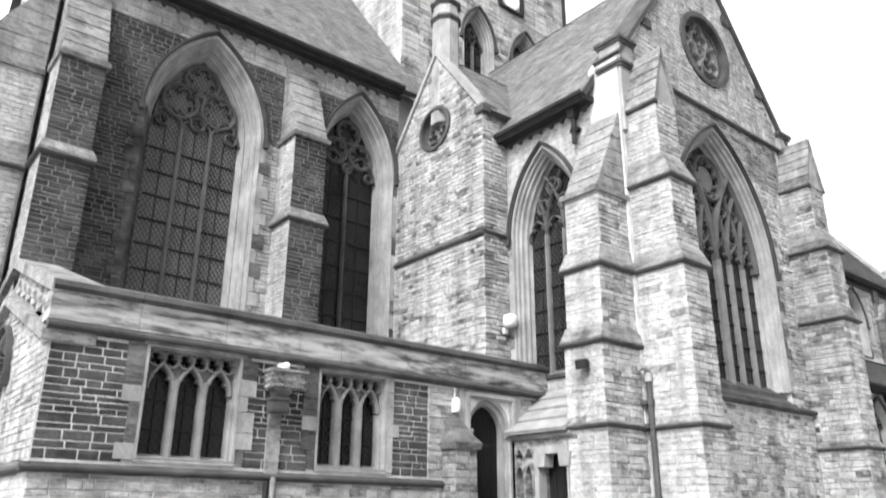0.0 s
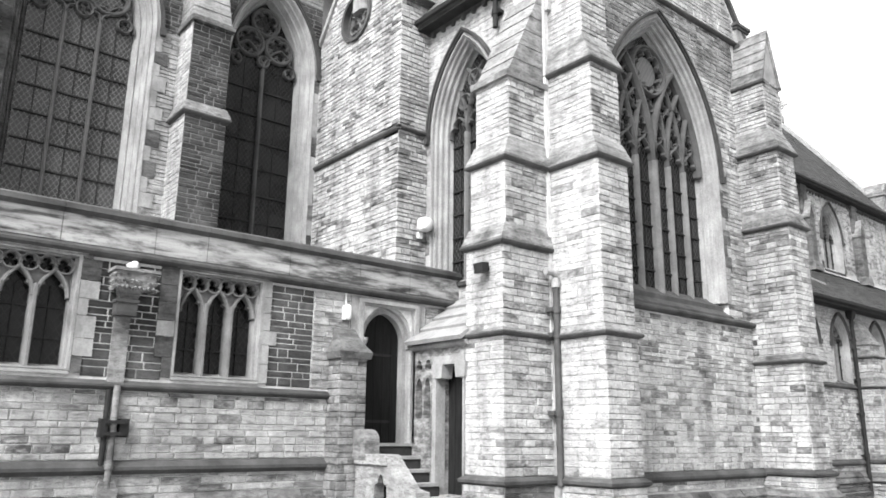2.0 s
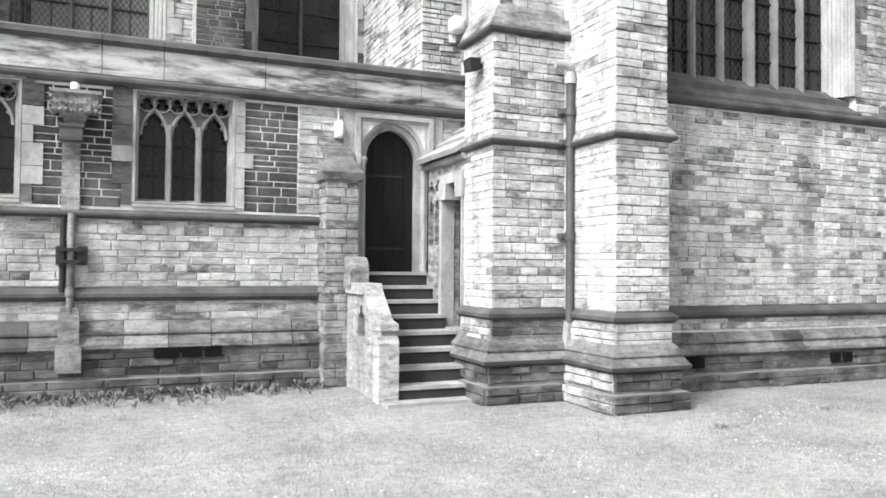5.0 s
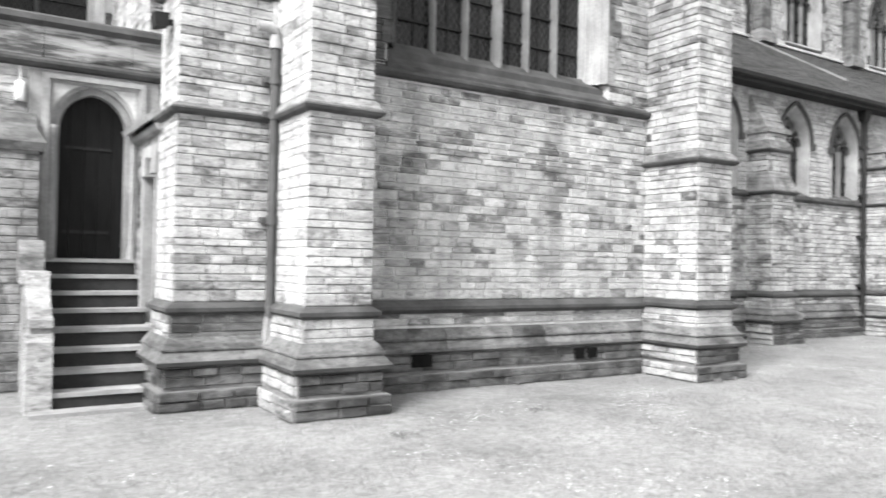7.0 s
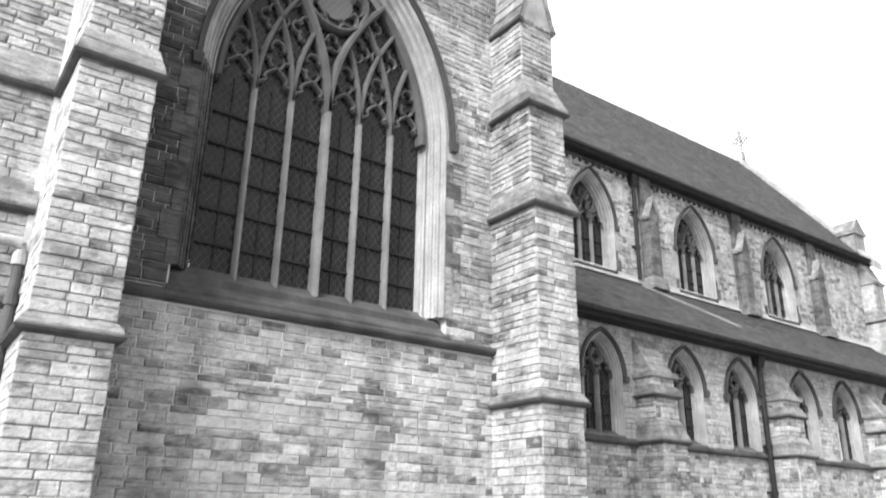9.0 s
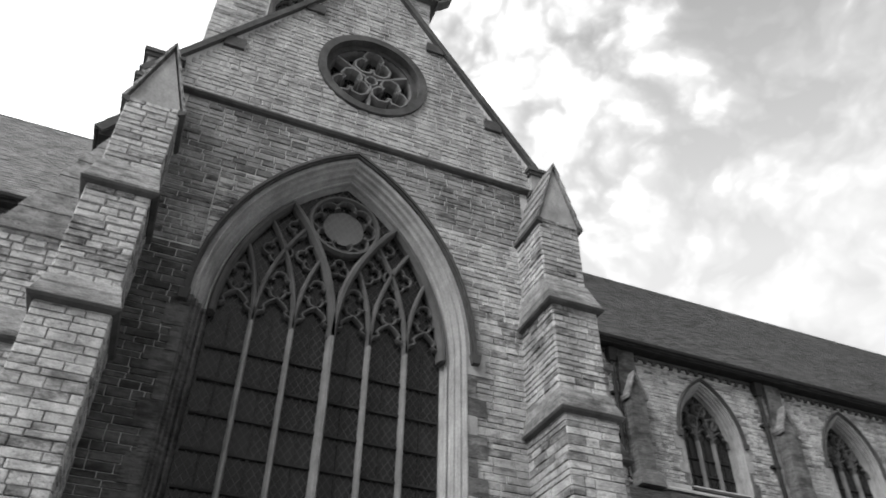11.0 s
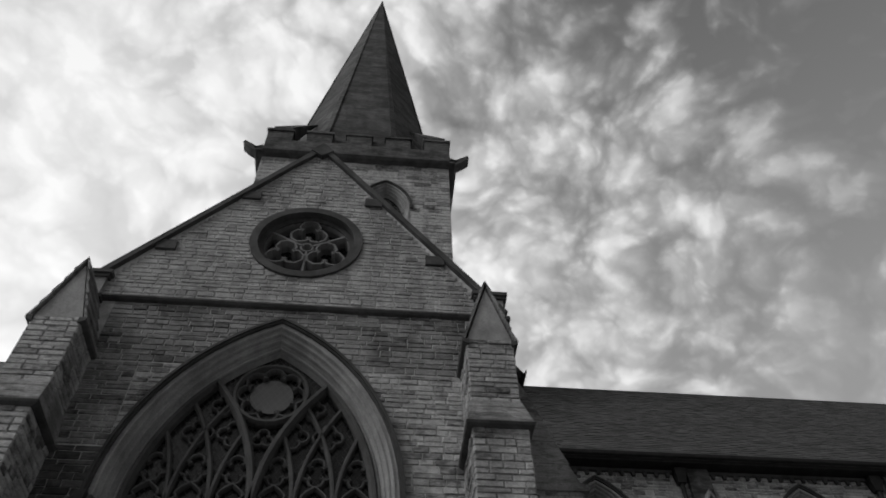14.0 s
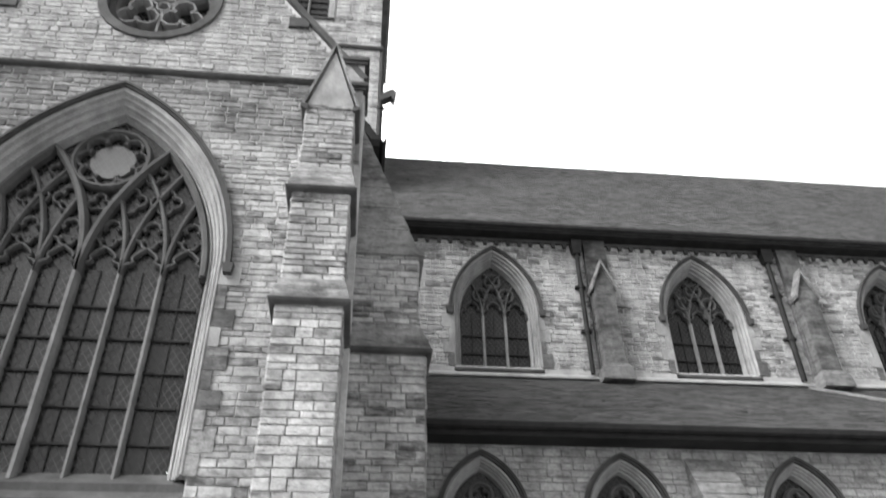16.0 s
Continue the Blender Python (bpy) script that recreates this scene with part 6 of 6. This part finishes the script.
lamp("bulkhead_lamp", "white oval bulkhead lamp beside the vestry door", (8.30, 9.79, 3.47), (0.055, 0.06, 0.12), WHITE, [("back_plate", WHITE, (8.25, 9.82, 3.36), (8.35, 9.88, 3.58)), ("conduit", WHITE, (8.29, 9.84, 3.58), (8.31, 9.87, 3.78))])
lamp("floodlight", "white floodlight fixed to the turret corner", (10.42, 10.62, 5.44), (0.13, 0.13, 0.13), WHITE, [("arm", WHITE, (10.40, 10.7, 5.38), (10.46, 10.82, 5.44)), ("junction_box", WHITE, (10.36, 10.74, 5.2), (10.46, 10.8, 5.32))])
g = Geo()
g.add([(x, y, z) for x, z, hw in ((9.40, 4.12, 0.10), (9.42, 3.97, 0.10), (9.56, 4.00, 0.06), (9.57, 4.14, 0.06)) for y, x, z in ((8.02 - hw, x, z), (8.02 + hw, x, z))],
      [(0, 1, 3, 2), (2, 3, 5, 4), (4, 5, 7, 6), (6, 7, 1, 0), (0, 2, 4, 6), (1, 7, 5, 3)])
spot = tagged(g.done("spotlight", IRON), "small dark box spotlight fixed to the buttress", "lamp")
g = Geo()
g.box(Face("S", 0), 9.52, 9.66, 4.03, 4.08, -8.05, -7.99)
g.box(Face("S", 0), 9.615, 9.66, 3.96, 4.16, -8.07, -7.97)
g.done("bracket", IRON, spot)
lamp("security_lamp", "small white lamp above the carved spout", (5.03, 9.66, 3.70), (0.045, 0.05, 0.05), WHITE, [("back_plate", WHITE, (4.98, 9.7, 3.64), (5.08, 9.86, 3.74))])

downpipe("dark iron downpipe on the aisle wall", AS, 26.45, 0.2, 5.3, 0.12, 0.06, (1.2, 2.4, 3.4, 4.6), 0.28, IRON)
downpipe("dark iron downpipe on the clerestory wall", NS, 26.55, 8.3, 11.3, 0.12, 0.06, (9.3, 10.4), 0.26, IRON)
downpipe("dark iron downpipe on the clerestory wall", NS, 22.05, 8.3, 11.3, 0.12, 0.05, (9.3, 10.4), 0.24, IRON)
downpipe("dark iron downpipe at the transept eaves", TW, 8.75, 8.7, 9.3, 0.12, 0.05, (9.0,), 0.2, IRON)

downpipe("dark iron downpipe at the tower corner", WT, 17.52, 12.0, 19.3, 0.02, 0.07, (14.5, 17.0), None, IRON)
g = Geo()
g.prism(WT, [(17.5, 17.5), (17.85, 17.75), (17.95, 17.6), (17.9, 17.3), (17.8, 17.45), (17.5, 17.25)], -0.15, 0.1)
g.done("gargoyle", STRING, tower, "projecting stone spout at the corner")

# lead strip down the aisle roof
g = Geo()
for (x0, y0), (x1, y1) in (((26.6, 13.3), (27.8, 11.1)),):
    z0, z1 = 5.72 + (y0 - 9.6) * 0.668, 5.72 + (y1 - 9.6) * 0.668
    g.add([(x0, y0, z0), (x0 + 0.09, y0, z0), (x1 + 0.09, y1, z1), (x1, y1, z1), (x0, y0, z0 - 0.05), (x0 + 0.09, y0, z0 - 0.05), (x1 + 0.09, y1, z1 - 0.05), (x1, y1, z1 - 0.05)],
          [(0, 1, 2, 3), (7, 6, 5, 4), (0, 4, 5, 1), (1, 5, 6, 2), (2, 6, 7, 3), (3, 7, 4, 0)])
tagged(g.done("lead_strip", MORTAR), "pale lead flashing strip across the aisle roof", "flashing")

# finial on the chancel gable
g = Geo()
for z0, z1, a, b in ((17.9, 18.35, 0.26, 0.16), (18.35, 18.45, 0.22, 0.2), (18.45, 19.0, 0.1, 0.08), (19.0, 19.12, 0.1, 0.22), (19.12, 19.3, 0.22, 0.16), (19.3, 19.42, 0.12, 0.17), (19.42, 19.75, 0.17, 0.04)):
    g.add([(2.05 + sx * r, 18.1 + sy * r, z) for z, r in ((z0, a), (z1, b)) for sx, sy in ((-1, -1), (1, -1), (1, 1), (-1, 1))],
          [(0, 1, 2, 3), (4, 5, 6, 7), (0, 1, 5, 4), (1, 2, 6, 5), (2, 3, 7, 6), (3, 0, 4, 7)])
tagged(g.done("gable_finial", STRING), "weathered stone finial on the chancel gable", "finial")

# tower clock
g = Geo()
g.ring(WT, rect_loop(14.3, 15.4, 17.4, 18.5), rect_loop(14.4, 15.3, 17.5, 18.4), 0.0, 0.12, True)
ck = g.done("tower_clock", IRON)
tagged(ck, "square dark framed clock with a white dial", "clock")
g = Geo()
g.prism(WT, circle(14.85, 17.95, 0.42, 28), 0.02, 0.05)
dial = g.done("dial", WHITE, ck)
for t, l in ((0.6, 0.22), (2.4, 0.34)):
    g = Geo()
    g.bar(WT, [(14.85, 17.95), (14.85 + l * math.cos(t), 17.95 + l * math.sin(t))], 0.03, 0.05, 0.06)
    g.done("clock_pointer", IRON, dial)

# low vents in the plinths
for fa, u, w, z in ((TS, 12.58, 0.14, 0.36), (TS, 12.45, 0.10, 0.36), (TS, 15.08, 0.13, 0.34), (TS, 15.32, 0.13, 0.34), (VS, 6.12, 0.24, 0.50), (VS, 6.42, 0.2, 0.50), (VS, 6.68, 0.16, 0.50)):
    g = Geo()
    g.box(fa, u - w * 0.6, u + w * 0.6, z - 0.07, z + 0.07, 0.05, 0.142)
    v = g.done("floor_vent", DARK)
    structure(v, "dark ventilation slot low in the wall", "vent")


# ---- lawn: grass blades, daisies and weeds ----
def grass():
    rnd = random.Random(21)
    g = Geo()
    n = 0
    while n < 120000:
        x, y = rnd.uniform(1.0, 34.0), rnd.uniform(2.2, 10.0)
        if rnd.random() > 1.35 - y * 0.07 or (10.4 < x < 17.4 and y > 7.5) or (x < 10.0 and y > 9.7 and x > 1.9) or (8.3 < x < 10.4 and y > 7.7):
            if y > 6.5:
                continue
        h = rnd.uniform(0.010, 0.024) * (1.5 if noise.noise(Vector((x * 0.8, y * 0.8, 3))) > 0.2 else 1)
        t = rnd.uniform(0, 6.28)
        dx, dy = 0.0035 * math.cos(t), 0.0035 * math.sin(t)
        lx, ly = rnd.uniform(-0.018, 0.018), rnd.uniform(-0.018, 0.018)
        g.add([(x - dx, y - dy, -0.012), (x + dx, y + dy, -0.012), (x + lx, y + ly, h)], [(0, 1, 2)])
        n += 1
    ob = g.done("grass", BLADE, fix=False)
    tagged(ob, "short pale grass blades over the lawn", "grass", kind="stuff")
    g = Geo()
    n = 0
    while n < 2600:
        x, y = rnd.uniform(2.0, 30.0), rnd.uniform(2.6, 9.2)
        if noise.noise(Vector((x * 0.75, y * 0.75, 9))) < 0.14 or (10.2 < x < 17.5 and y > 6.4) or (8.0 < x < 10.3 and y > 7.4) or (x < 11.0 and rnd.random() < 0.75):
            continue
        r, z = rnd.uniform(0.004, 0.009), rnd.uniform(0.02, 0.045)
        g.add([(x + r * math.cos(j * 1.047), y + r * math.sin(j * 1.047), z + rnd.uniform(-0.003, 0.003)) for j in range(6)] + [(x, y, z + 0.004)], [(j, (j + 1) % 6, 6) for j in range(6)])
        n += 1
    ob = g.done("daisies", WHITE, fix=False)
    tagged(ob, "scattered small white daisies in the lawn", "flowers", kind="stuff")
    g = Geo()
    for i in range(460):
        x = rnd.uniform(2.2, 8.1) if i < 380 else rnd.uniform(11.5, 25)
        y = 9.68 - abs(rnd.gauss(0, 0.32)) if x < 8.2 else ((7.5 if 11.5 < x < 16.4 else (6.5 if x < 17.5 else 9.8)) - abs(rnd.gauss(0, 0.07)))
        for k in range(5):
            t, h = rnd.uniform(0, 6.28), rnd.uniform(0.03, 0.11) * (1 if x < 8.2 else 0.45)
            dx, dy = math.cos(t), math.sin(t)
            w = rnd.uniform(0.008, 0.02)
            g.add([(x, y, -0.01), (x + dx * h * 0.4 - dy * w, y + dy * h * 0.4 + dx * w, h * 0.7), (x + dx * h * 0.8, y + dy * h * 0.8, h), (x + dx * h * 0.4 + dy * w, y + dy * h * 0.4 - dx * w, h * 0.7)], [(0, 1, 2, 3)])
    for cx, cy in SCRAPS:
        for k in range(26):
            x, y = cx + rnd.gauss(0, 0.07), cy + rnd.gauss(0, 0.035)
            t, h = rnd.uniform(0, 6.28), rnd.uniform(0.015, 0.04)
            dx, dy = math.cos(t) * 0.03, math.sin(t) * 0.03
            g.add([(x, y, -0.005), (x + dx - dy * 0.3, y + dy + dx * 0.3, h), (x + dx * 2, y + dy * 2, h * 0.6), (x + dx + dy * 0.3, y + dy - dx * 0.3, h)], [(0, 1, 2, 3)])
    ob = g.done("weeds", WEED, fix=False)
    tagged(ob, "low weeds along the foot of the walls", "weeds", kind="stuff")


SCRAPS = ((11.17, 5.62), (13.02, 5.97), (14.05, 2.41))
BLADE = plain_material("grass_blade", 0.30, 0.8, 0.35, 1.3, 0.0)
WEED = plain_material("weed_leaf", 0.12, 0.8, 0.4, 6.0, 0.0)
grass()

lay_masonry()
